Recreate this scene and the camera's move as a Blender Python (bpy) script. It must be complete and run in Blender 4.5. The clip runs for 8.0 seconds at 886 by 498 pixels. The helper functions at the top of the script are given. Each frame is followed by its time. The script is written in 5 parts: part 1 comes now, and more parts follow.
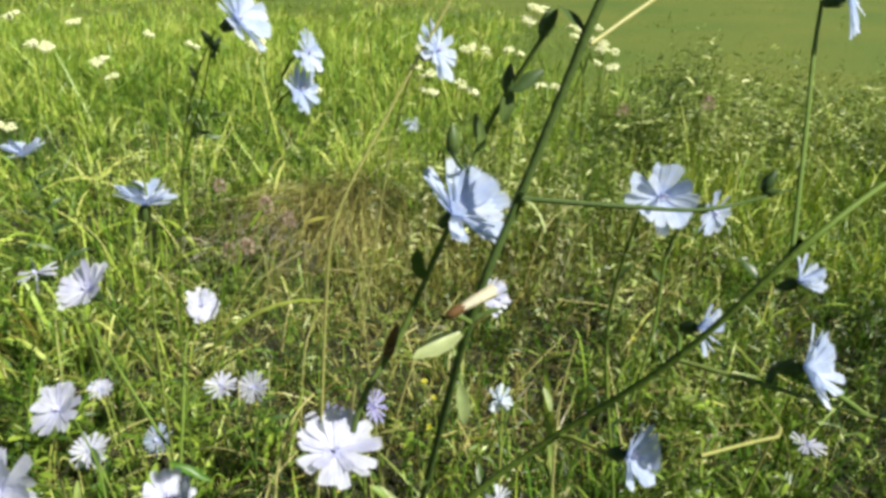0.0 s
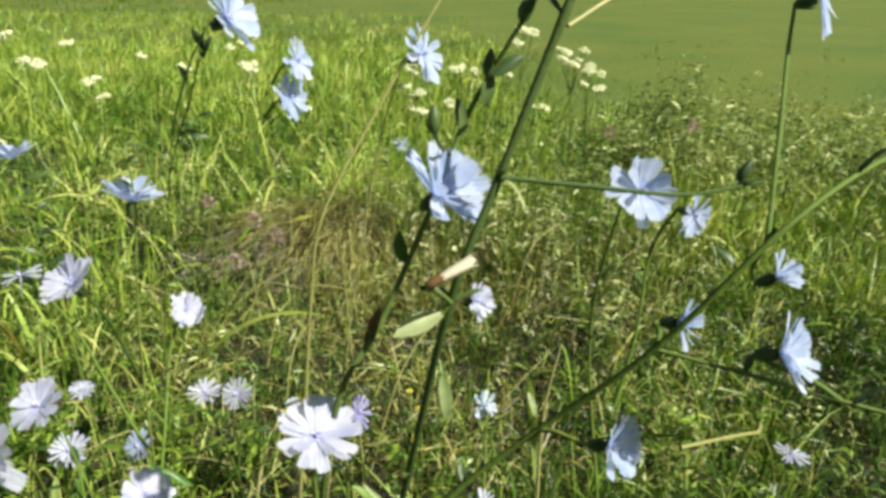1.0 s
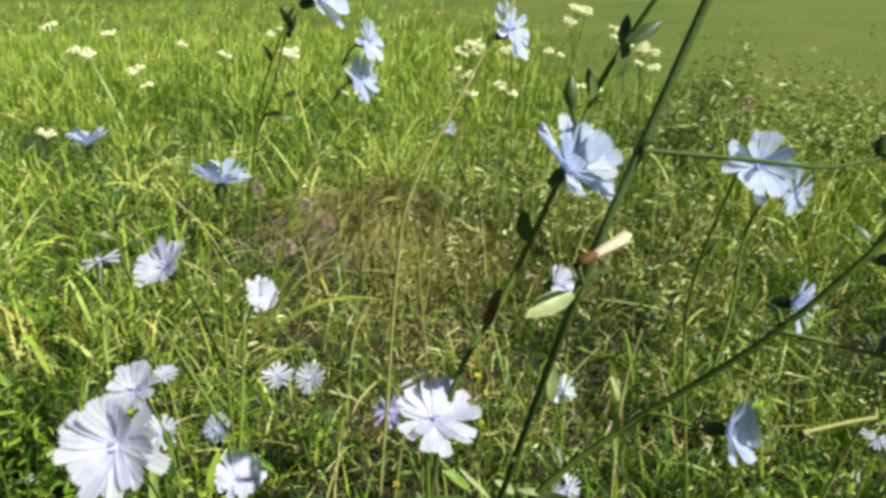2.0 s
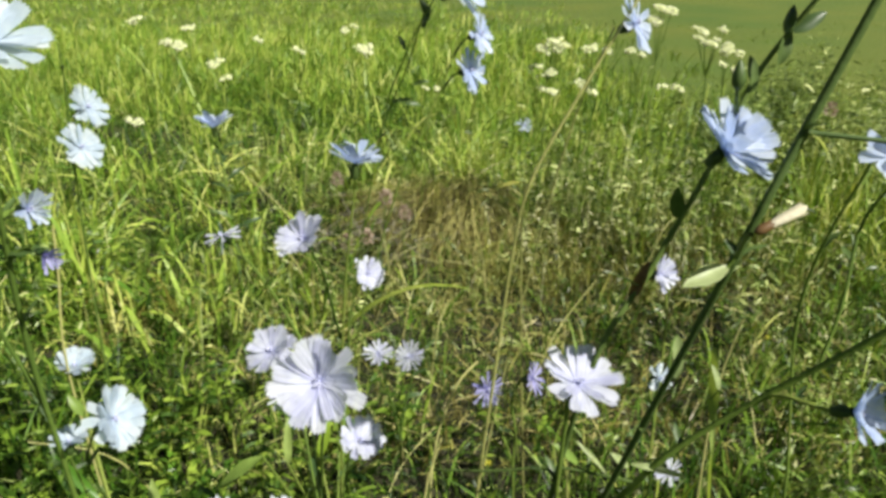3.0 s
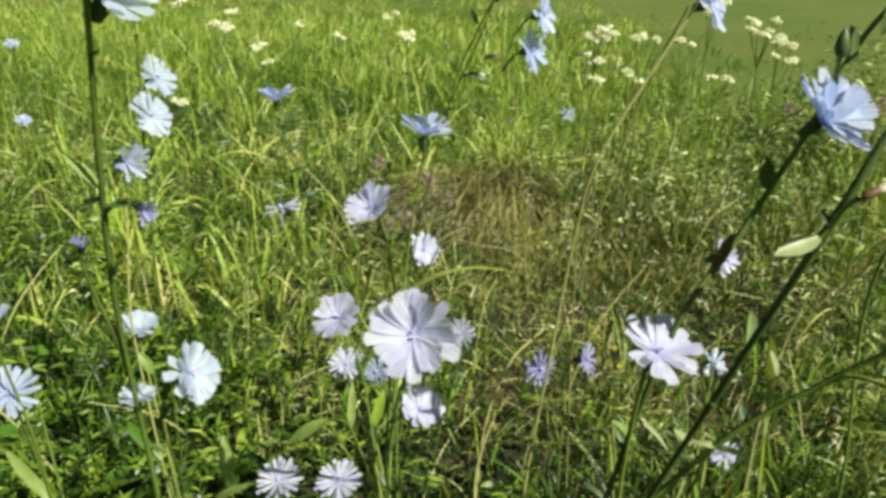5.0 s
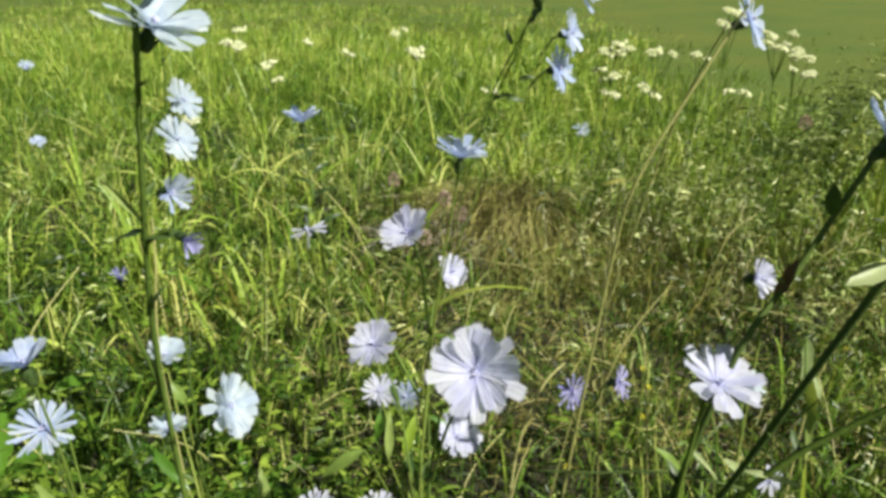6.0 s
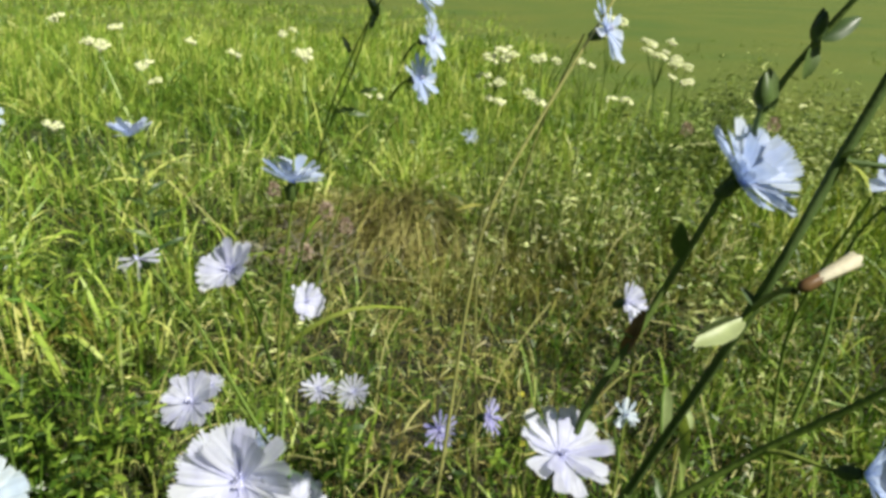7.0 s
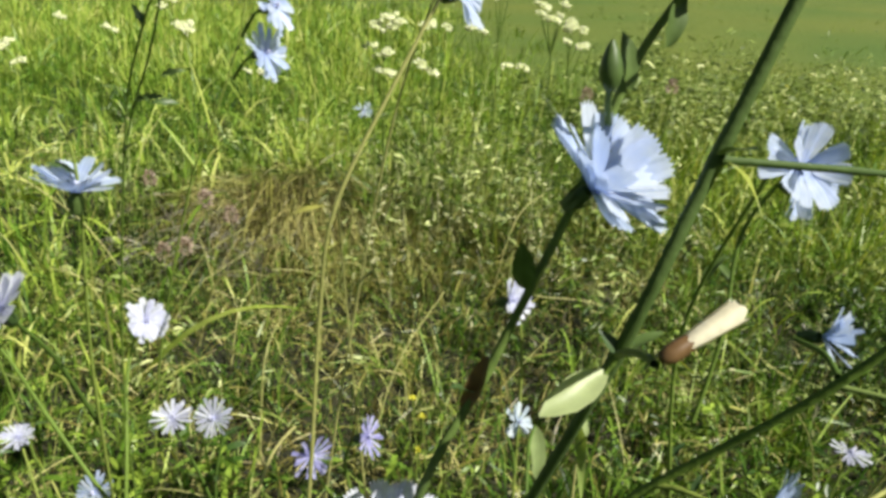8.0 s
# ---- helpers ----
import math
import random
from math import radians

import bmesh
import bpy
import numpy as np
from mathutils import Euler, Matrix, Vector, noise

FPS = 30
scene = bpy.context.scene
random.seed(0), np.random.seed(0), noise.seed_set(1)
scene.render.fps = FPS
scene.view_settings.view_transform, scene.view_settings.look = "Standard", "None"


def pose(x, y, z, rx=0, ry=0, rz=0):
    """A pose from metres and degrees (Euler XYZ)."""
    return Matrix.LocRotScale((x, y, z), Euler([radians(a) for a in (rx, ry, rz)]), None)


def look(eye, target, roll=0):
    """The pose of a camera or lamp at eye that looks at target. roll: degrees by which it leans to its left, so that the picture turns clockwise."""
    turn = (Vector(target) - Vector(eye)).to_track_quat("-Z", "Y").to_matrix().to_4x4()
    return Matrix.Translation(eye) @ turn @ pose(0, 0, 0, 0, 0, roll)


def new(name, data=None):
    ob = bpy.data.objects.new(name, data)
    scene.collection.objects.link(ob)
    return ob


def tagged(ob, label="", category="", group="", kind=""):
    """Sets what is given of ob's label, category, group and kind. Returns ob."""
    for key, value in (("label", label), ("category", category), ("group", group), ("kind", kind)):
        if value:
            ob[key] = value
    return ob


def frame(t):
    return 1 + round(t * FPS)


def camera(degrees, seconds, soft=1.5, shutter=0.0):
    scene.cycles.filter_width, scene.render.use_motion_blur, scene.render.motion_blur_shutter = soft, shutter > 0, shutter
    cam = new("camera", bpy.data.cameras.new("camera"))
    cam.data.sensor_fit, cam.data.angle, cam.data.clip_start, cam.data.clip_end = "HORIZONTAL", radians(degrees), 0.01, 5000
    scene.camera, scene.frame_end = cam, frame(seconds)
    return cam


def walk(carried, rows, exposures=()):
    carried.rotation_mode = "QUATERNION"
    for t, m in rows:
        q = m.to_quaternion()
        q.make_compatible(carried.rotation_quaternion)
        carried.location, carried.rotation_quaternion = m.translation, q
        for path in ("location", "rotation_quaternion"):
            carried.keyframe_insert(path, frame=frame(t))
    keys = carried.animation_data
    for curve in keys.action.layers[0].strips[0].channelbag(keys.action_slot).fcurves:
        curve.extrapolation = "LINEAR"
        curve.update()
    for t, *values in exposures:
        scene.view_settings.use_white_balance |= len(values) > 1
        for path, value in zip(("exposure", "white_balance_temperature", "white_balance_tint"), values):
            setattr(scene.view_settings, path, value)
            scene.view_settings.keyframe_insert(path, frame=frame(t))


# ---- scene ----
cam = camera(64.2, 8.0, soft=3.5)
PATH = [
    (0, (0.06, 0.05, 0.635), (0.011, 1.875, -0.182), -0.3),
    (0.5, (0.039, 0.041, 0.627), (-0.06, 1.888, -0.134), 0.4),
    (1, (0.064, 0.038, 0.618), (0.043, 1.894, -0.126), 0.5),
    (1.5, (0.06, 0.042, 0.629), (0.048, 1.919, -0.061), 0.2),
    (2, (0.021, 0.045, 0.611), (-0.082, 1.883, -0.169), -0.9),
    (2.2, (0.0173, 0.0449, 0.6109), (-0.1252, 1.8816, -0.1676), -1.38),
    (3.3, (-0.0373, 0.0046, 0.6075), (-0.2947, 1.8291, -0.1704), -0.42),
    (3.5, (-0.037, 0.006, 0.609), (-0.292, 1.828, -0.177), -1.0),
    (4, (-0.045, -0.003, 0.61), (-0.32, 1.825, -0.153), -0.4),
    (4.2, (-0.0478, -0.0063, 0.6093), (-0.3361, 1.8207, -0.1516), -0.53),
    (5.3, (-0.0608, 0.0008, 0.5933), (-0.3669, 1.8058, -0.2118), 0.93),
    (5.5, (-0.066, 0.003, 0.593), (-0.358, 1.816, -0.199), 1.0),
    (6, (-0.081, 0.006, 0.6), (-0.407, 1.826, -0.162), -0.2),
    (6.5, (-0.077, 0.022, 0.606), (-0.327, 1.857, -0.15), 0.2),
    (7, (-0.043, 0.075, 0.598), (-0.115, 1.925, -0.158), 1.6),
    (7.5, (-0.01, 0.128, 0.589), (0.075, 1.945, -0.244), 0.2),
    (8, (0.001, 0.152, 0.59), (0.149, 1.966, -0.24), 1.0),
]
walk(cam, [(t, look(eye, target, roll)) for t, eye, target, roll in PATH], [(0.0, 0.98), (1.5, 0.91), (3.5, 0.83), (5.5, 0.77), (7.0, 0.80), (8.0, 0.94)])

# ---- world, sun, exposure ----
SUN_TO = Vector((0.62, -0.35, 0.70)).normalized()
world = bpy.data.worlds.new("sky")
scene.world = world
world.use_nodes = True
wn = world.node_tree.nodes
sky = wn.new("ShaderNodeTexSky")
sky.sky_type, sky.sun_disc = "NISHITA", False
sky.sun_elevation = math.asin(SUN_TO.z)
sky.sun_rotation = math.atan2(SUN_TO.x, SUN_TO.y)
wn["Background"].inputs["Strength"].default_value = 0.018
world.node_tree.links.new(sky.outputs["Color"], wn["Background"].inputs["Color"])
sun = new("sun", bpy.data.lights.new("sun", "SUN"))
sun.data.energy, sun.data.angle, sun.data.color = 4.7, radians(0.53), (1.0, 0.95, 0.86)
sun.matrix_world = look(SUN_TO * 20, (0, 0, 0))


# ---- materials ----
def leafy(name, ramp, shine=0.42, through_light=0.26, glow=(1.15, 1.1, 0.45), spread="island", grain=60.0, depth=0.0, gloss=0.38, sheer=0.0):
    """A thin plant surface: colours spread over its pieces, fine grain, gloss and light that passes through."""
    mat = bpy.data.materials.new(name)
    mat.use_nodes = True
    nt = mat.node_tree
    n, link = nt.nodes, nt.links.new
    bsdf, out = n["Principled BSDF"], n["Material Output"]
    if spread == "island":
        rand = n.new("ShaderNodeNewGeometry").outputs["Random Per Island"]
    else:
        rand = n.new("ShaderNodeObjectInfo").outputs["Random"]
    coord = n.new("ShaderNodeTexCoord").outputs["Object"]
    big = n.new("ShaderNodeTexNoise")
    big.inputs["Scale"].default_value, big.inputs["Detail"].default_value = 3.5, 3
    link(coord, big.inputs["Vector"])
    add = n.new("ShaderNodeMath")
    add.operation = "MULTIPLY_ADD"
    link(big.outputs["Fac"], add.inputs[0])
    add.inputs[1].default_value = 1.7
    link(rand, add.inputs[2])
    sub = n.new("ShaderNodeMath")
    sub.operation = "SUBTRACT"
    link(add.outputs[0], sub.inputs[0])
    sub.inputs[1].default_value = 0.85
    ramp_node = n.new("ShaderNodeValToRGB")
    el = ramp_node.color_ramp.elements
    while len(el) < len(ramp):
        el.new(0.5)
    for e, (at, col) in zip(el, ramp):
        e.position, e.color = at, (*col, 1)
    link(sub.outputs[0], ramp_node.inputs["Fac"])
    fine = n.new("ShaderNodeTexNoise")
    fine.inputs["Scale"].default_value, fine.inputs["Detail"].default_value = grain, 4
    link(coord, fine.inputs["Vector"])
    rng_node = n.new("ShaderNodeMapRange")
    rng_node.inputs["To Min"].default_value, rng_node.inputs["To Max"].default_value = 0.72, 1.28
    link(fine.outputs["Fac"], rng_node.inputs["Value"])
    mul = n.new("ShaderNodeVectorMath")
    mul.operation = "SCALE"
    link(ramp_node.outputs["Color"], mul.inputs[0])
    link(rng_node.outputs["Result"], mul.inputs["Scale"])
    link(mul.outputs["Vector"], bsdf.inputs["Base Color"])
    bsdf.inputs["Roughness"].default_value = shine
    bsdf.inputs["Specular IOR Level"].default_value = gloss
    if depth:
        bump = n.new("ShaderNodeBump")
        bump.inputs["Strength"].default_value, bump.inputs["Distance"].default_value = 0.5, depth
        link(fine.outputs["Fac"], bump.inputs["Height"])
        link(bump.outputs["Normal"], bsdf.inputs["Normal"])
    if through_light:
        tint = n.new("ShaderNodeVectorMath")
        tint.operation = "MULTIPLY"
        link(mul.outputs["Vector"], tint.inputs[0])
        tint.inputs[1].default_value = glow
        trans = n.new("ShaderNodeBsdfTranslucent")
        link(tint.outputs["Vector"], trans.inputs["Color"])
        mix = n.new("ShaderNodeMixShader")
        mix.inputs["Fac"].default_value = through_light
        link(bsdf.outputs[0], mix.inputs[1])
        link(trans.outputs[0], mix.inputs[2])
        link(mix.outputs[0], out.inputs["Surface"])
        if sheer:
            clear, last = n.new("ShaderNodeBsdfTransparent"), n.new("ShaderNodeMixShader")
            last.inputs["Fac"].default_value = sheer
            link(mix.outputs[0], last.inputs[1])
            link(clear.outputs[0], last.inputs[2])
            link(last.outputs[0], out.inputs["Surface"])
    return mat


GRASS = leafy("grass", [(0, (0.015, 0.047, 0.004)), (0.35, (0.053, 0.131, 0.011)), (0.7, (0.125, 0.235, 0.021)), (1, (0.246, 0.349, 0.056))])
TALL = leafy("tall grass", [(0, (0.102, 0.214, 0.024)), (0.4, (0.220, 0.350, 0.040)), (0.75, (0.372, 0.480, 0.074)), (1, (0.540, 0.580, 0.165))])
LAWN = leafy("lawn grass", [(0, (0.092, 0.190, 0.014)), (0.5, (0.124, 0.208, 0.017)), (1, (0.165, 0.232, 0.025))], grain=5)
STRAW = leafy("straw", [(0, (0.065, 0.062, 0.011)), (0.4, (0.235, 0.228, 0.041)), (0.8, (0.416, 0.428, 0.109)), (1, (0.627, 0.650, 0.258))], through_light=0.2, glow=(1.0, 0.95, 0.8))
HERB = leafy("herb leaf", [(0, (0.017, 0.047, 0.006)), (0.45, (0.060, 0.126, 0.012)), (0.8, (0.161, 0.255, 0.027)), (1, (0.263, 0.370, 0.050))], shine=0.38)
OLIVE = leafy("olive herb leaf", [(0, (0.023, 0.050, 0.006)), (0.45, (0.124, 0.192, 0.028)), (0.8, (0.312, 0.400, 0.104)), (1, (0.650, 0.706, 0.314))], shine=0.5)
WORN = leafy("weathered grass", [(0, (0.019, 0.041, 0.006)), (0.4, (0.092, 0.140, 0.021)), (0.75, (0.200, 0.268, 0.052)), (1, (0.386, 0.465, 0.162))], through_light=0.22)
THATCH = leafy("brown thatch", [(0, (0.050, 0.046, 0.014)), (0.5, (0.200, 0.180, 0.048)), (1, (0.500, 0.470, 0.175))], through_light=0.15, glow=(1.0, 0.9, 0.7))
BROAD = leafy("broad leaf", [(0.0, (0.057, 0.147, 0.015)), (0.5, (0.105, 0.226, 0.022)), (1.0, (0.232, 0.339, 0.035))], shine=0.36, spread="object", grain=90)
STEM = leafy("green stem", [(0.0, (0.072, 0.125, 0.022)), (0.6, (0.125, 0.192, 0.033)), (1.0, (0.212, 0.265, 0.055))], through_light=0.0, spread="object", grain=220, depth=0.001, gloss=0.15, shine=0.6)
DARKSTEM = leafy("dark stem", [(0.0, (0.055, 0.092, 0.025)), (0.6, (0.100, 0.152, 0.035)), (1.0, (0.165, 0.220, 0.060))], through_light=0.0, spread="object", grain=220, depth=0.001, gloss=0.15, shine=0.6)
DRYSTEM = leafy("dry stalk", [(0.0, (0.260, 0.270, 0.085)), (1.0, (0.490, 0.480, 0.185))], through_light=0.0, spread="object", grain=200, depth=0.001)
CALYX = leafy("calyx", [(0.0, (0.036, 0.072, 0.022)), (1.0, (0.091, 0.143, 0.036))], through_light=0.15, spread="object", grain=300)
PALELEAF = leafy("pale leaf", [(0, (0.320, 0.410, 0.170)), (1, (0.450, 0.530, 0.250))], spread="object", grain=160, through_light=0.45)
LIGHTLEAF = leafy("light green leaf", [(0.0, (0.20, 0.31, 0.06)), (1.0, (0.34, 0.44, 0.13))], spread="object", grain=160, through_light=0.4)
CREAM = leafy("cream seed head", [(0, (0.760, 0.720, 0.520)), (1, (0.900, 0.860, 0.660))], spread="object", grain=250, through_light=0.3, glow=(1, 0.95, 0.85))
RUST = leafy("rusty bract", [(0, (0.125, 0.070, 0.026)), (1, (0.210, 0.130, 0.058))], spread="object", grain=250, through_light=0.2)
BLUE = leafy("blue petal", [(0, (0.430, 0.530, 0.750)), (0.5, (0.530, 0.620, 0.790)), (1, (0.650, 0.720, 0.830))], shine=0.6, through_light=0.45, glow=(0.9, 0.96, 1.1), spread="object", grain=350, sheer=0.16)
LILAC = leafy("lilac petal", [(0, (0.550, 0.572, 0.750)), (0.5, (0.655, 0.685, 0.810)), (1, (0.750, 0.780, 0.860))], shine=0.6, through_light=0.45, glow=(0.96, 0.96, 1.08), spread="object", grain=350, sheer=0.16)
PALE = leafy("pale petal", [(0, (0.480, 0.580, 0.690)), (0.5, (0.580, 0.675, 0.745)), (1, (0.680, 0.755, 0.800))], shine=0.6, through_light=0.45, glow=(0.93, 0.98, 1.05), spread="object", grain=350, sheer=0.16)
VIOLET = leafy("violet petal", [(0.0, (0.25, 0.25, 0.52)), (0.5, (0.34, 0.34, 0.62)), (1.0, (0.46, 0.46, 0.72))], shine=0.6, through_light=0.4, glow=(0.98, 0.95, 1.08), spread="object", grain=350, sheer=0.16)
ANTHER = leafy("anther", [(0.0, (0.52, 0.55, 0.80)), (1.0, (0.74, 0.76, 0.92))], spread="island", through_light=0.1, grain=300)
WHITE = leafy("white floret", [(0.0, (0.76, 0.82, 0.46)), (0.5, (0.84, 0.87, 0.58)), (1.0, (0.90, 0.91, 0.72))], through_light=0.35, glow=(1, 1, 0.85), grain=250)
PINK = leafy("pink floret", [(0.0, (0.26, 0.20, 0.12)), (0.5, (0.44, 0.35, 0.26)), (1.0, (0.60, 0.50, 0.42))], through_light=0.25, glow=(1, 0.9, 0.9), grain=250)
YELLOW = leafy("yellow floret", [(0.0, (0.55, 0.54, 0.05)), (1.0, (0.74, 0.72, 0.10))], through_light=0.25, glow=(1, 1, 0.6), grain=250)

GREY = leafy("grey dead stems", [(0.0, (0.10, 0.095, 0.065)), (0.5, (0.24, 0.225, 0.165)), (1.0, (0.42, 0.40, 0.31))], through_light=0.1, glow=(1, 1, 1))

BLEACHED = leafy("bleached herb", [(0, (0.120, 0.130, 0.045)), (0.45, (0.300, 0.320, 0.130)), (0.8, (0.500, 0.510, 0.270)), (1, (0.680, 0.680, 0.420))], through_light=0.2, glow=(1, 1, 0.8))
soil = bpy.data.materials.new("meadow soil")
soil.use_nodes = True
sn, sl = soil.node_tree.nodes, soil.node_tree.links.new
s_co = sn.new("ShaderNodeTexCoord").outputs["Object"]
s_a, s_b = sn.new("ShaderNodeTexNoise"), sn.new("ShaderNodeTexNoise")
s_a.inputs["Scale"].default_value, s_a.inputs["Detail"].default_value = 0.9, 9
s_b.inputs["Scale"].default_value, s_b.inputs["Detail"].default_value = 55, 8
sl(s_co, s_a.inputs["Vector"])
sl(s_co, s_b.inputs["Vector"])
s_r1, s_r2 = sn.new("ShaderNodeValToRGB"), sn.new("ShaderNodeValToRGB")
for node, cols in ((s_r1, ((0.066, 0.124, 0.009), (0.118, 0.150, 0.014))), (s_r2, ((0.70, 0.68, 0.60), (1.2, 1.2, 1.1)))):
    for e, c, at in zip(node.color_ramp.elements, cols, (0.3, 0.7)):
        e.color, e.position = (*c, 1), at
sl(s_a.outputs["Fac"], s_r1.inputs["Fac"])
sl(s_b.outputs["Fac"], s_r2.inputs["Fac"])
s_m = sn.new("ShaderNodeVectorMath")
s_m.operation = "MULTIPLY"
sl(s_r1.outputs["Color"], s_m.inputs[0])
sl(s_r2.outputs["Color"], s_m.inputs[1])
# dark thatch and bare soil under the meadow, darkened further to deepen the shade between blades; lawn further off
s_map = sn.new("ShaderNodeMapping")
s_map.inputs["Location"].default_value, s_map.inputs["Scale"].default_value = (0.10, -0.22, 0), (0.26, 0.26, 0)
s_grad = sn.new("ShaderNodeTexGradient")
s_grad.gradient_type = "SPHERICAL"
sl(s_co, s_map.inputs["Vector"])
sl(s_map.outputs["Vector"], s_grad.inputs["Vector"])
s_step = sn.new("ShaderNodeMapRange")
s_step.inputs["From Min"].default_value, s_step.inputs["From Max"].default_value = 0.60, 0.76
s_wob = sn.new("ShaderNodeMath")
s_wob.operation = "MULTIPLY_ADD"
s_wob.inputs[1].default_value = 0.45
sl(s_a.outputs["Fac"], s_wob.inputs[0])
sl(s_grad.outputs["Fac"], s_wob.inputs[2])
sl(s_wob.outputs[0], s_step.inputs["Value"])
# near-black ramp: humus colour with the shade of the sward's gaps painted in
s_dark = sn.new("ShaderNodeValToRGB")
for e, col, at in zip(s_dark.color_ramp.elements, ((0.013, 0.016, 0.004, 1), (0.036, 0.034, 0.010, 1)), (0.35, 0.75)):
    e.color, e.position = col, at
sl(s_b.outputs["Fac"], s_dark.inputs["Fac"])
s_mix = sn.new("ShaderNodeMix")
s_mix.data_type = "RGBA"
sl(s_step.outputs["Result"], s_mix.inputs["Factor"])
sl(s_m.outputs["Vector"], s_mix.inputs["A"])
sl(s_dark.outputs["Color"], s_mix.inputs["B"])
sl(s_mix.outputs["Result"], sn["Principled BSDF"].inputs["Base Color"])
sn["Principled BSDF"].inputs["Roughness"].default_value = 0.95
s_bump = sn.new("ShaderNodeBump")
s_bump.inputs["Strength"].default_value, s_bump.inputs["Distance"].default_value = 0.8, 0.02
sl(s_b.outputs["Fac"], s_bump.inputs["Height"])
sl(s_bump.outputs["Normal"], sn["Principled BSDF"].inputs["Normal"])


# ---- helpers for meshes ----
def mesh_of(name, verts, faces, mat, smooth=True):
    """A mesh from arrays of corners and of triangles or quads."""
    verts, faces = np.asarray(verts, np.float32), np.asarray(faces, np.int32)
    me = bpy.data.meshes.new(name)
    k = faces.shape[1]
    me.vertices.add(len(verts))
    me.vertices.foreach_set("co", verts.ravel())
    me.loops.add(faces.size)
    me.loops.foreach_set("vertex_index", faces.ravel())
    me.polygons.add(len(faces))
    me.polygons.foreach_set("loop_start", np.arange(0, faces.size, k, dtype=np.int32))
    me.update(calc_edges=True)
    me.polygons.foreach_set("use_smooth", np.full(len(faces), smooth))
    me.materials.append(mat)
    return me


def part(name, me, parent, label="", m=None):
    ob = new(name, me)
    ob.parent = parent
    if m is not None:
        ob.matrix_basis = m
    return tagged(ob, label)


def thing(name, at, label, category, group="", kind=""):
    ob = new(name)
    ob.empty_display_size = 0.02
    ob.location = at
    return tagged(ob, label, category, group, kind)


def tube(path, r0, r1, sides=7):
    """Corners and quads of a tapered stem along a smooth path."""
    p = [Vector(q) for q in path]
    fine = []
    if len(p) == 2:
        p = [p[0], p[0].lerp(p[1], 0.5), p[1]]
    for i in range(len(p) - 1):
        a, b = p[max(i - 1, 0)], p[min(i + 2, len(p) - 1)]
        for k in range(6):
            t = k / 6
            q0, q1 = p[i], p[i + 1]
            fine.append(0.5 * ((2 * q0) + (q1 - a) * t + (2 * a - 5 * q0 + 4 * q1 - b) * t * t + (3 * q0 - a - 3 * q1 + b) * t ** 3))
    fine.append(p[-1])
    n = len(fine)
    vs, fs = [], []
    for i, c in enumerate(fine):
        d = (fine[min(i + 1, n - 1)] - fine[max(i - 1, 0)]).normalized()
        u = d.cross(Vector((0.31, 0.87, 0.13))).normalized()
        v = d.cross(u)
        r = r0 + (r1 - r0) * i / (n - 1)
        r *= 1 + 0.18 * (i % 6 == 0)
        for s in range(sides):
            a = 2 * math.pi * s / sides
            rr = r * (1 + 0.09 * (s % 2))
            vs.append(c + u * math.cos(a) * rr + v * math.sin(a) * rr)
    for i in range(n - 1):
        for s in range(sides):
            t = (s + 1) % sides
            fs.append((i * sides + s, i * sides + t, (i + 1) * sides + t, (i + 1) * sides + s))
    return vs, fs, fine


def strips(rng, base, way, length, width, sag, shape="blade", segs=4, fold=0.0):
    """Many leaves at once: corners and triangles of bent, tapered strips that start at base and go along way."""
    n = len(base)
    way = way / np.linalg.norm(way, axis=1, keepdims=True)
    side = np.cross(way, np.array([0.0, 0, 1.0]))
    spin = rng.uniform(0, 2 * np.pi, n)
    flat = np.linalg.norm(side, axis=1) < 0.2
    side[flat] = np.stack([np.cos(spin[flat]), np.sin(spin[flat]), np.zeros(flat.sum())], 1)
    side /= np.linalg.norm(side, axis=1, keepdims=True)
    turn = rng.uniform(-1.2, 1.2, n)[:, None]
    side = side * np.cos(turn) + np.cross(way, side) * np.sin(turn)
    ts = np.linspace(0, 1, segs + 1)
    prof = {"blade": np.minimum(1, 1.15 - ts ** 2) * (0.75 + 0.25 * np.minimum(1, ts * 4)),
            "leaf": np.sin(np.pi * np.clip(ts * 0.92 + 0.06, 0, 1)) ** 0.8}[shape]
    rows = []
    for t, w in zip(ts, prof):
        c = base + way * (length * t)[:, None]
        c[:, 2] -= sag * length * t ** 2.2
        pull = (sag * length * 0.25 * t ** 2)[:, None]
        c[:, :2] += way[:, :2] * pull
        h = side * (width * w * 0.5)[:, None]
        rows.append((c - h, c + h) if t < 1 else (c,))
    verts = np.concatenate([np.stack(r, 1) for r in rows], 1)
    per = verts.shape[1]
    tri = []
    for i in range(segs - 1):
        a = 2 * i
        tri += [(a, a + 1, a + 3), (a, a + 3, a + 2)]
    a = 2 * (segs - 1)
    tri.append((a, a + 1, a + 2))
    faces = (np.arange(n)[:, None, None] * per + np.array(tri)[None]).reshape(-1, 3)
    return verts.reshape(-1, 3), faces


def join(pieces):
    vs, fs, k = [], [], 0
    for v, f in pieces:
        vs.append(np.asarray(v, float))
        fs.append(np.asarray(f) + k)
        k += len(v)
    return np.concatenate(vs), np.concatenate(fs)


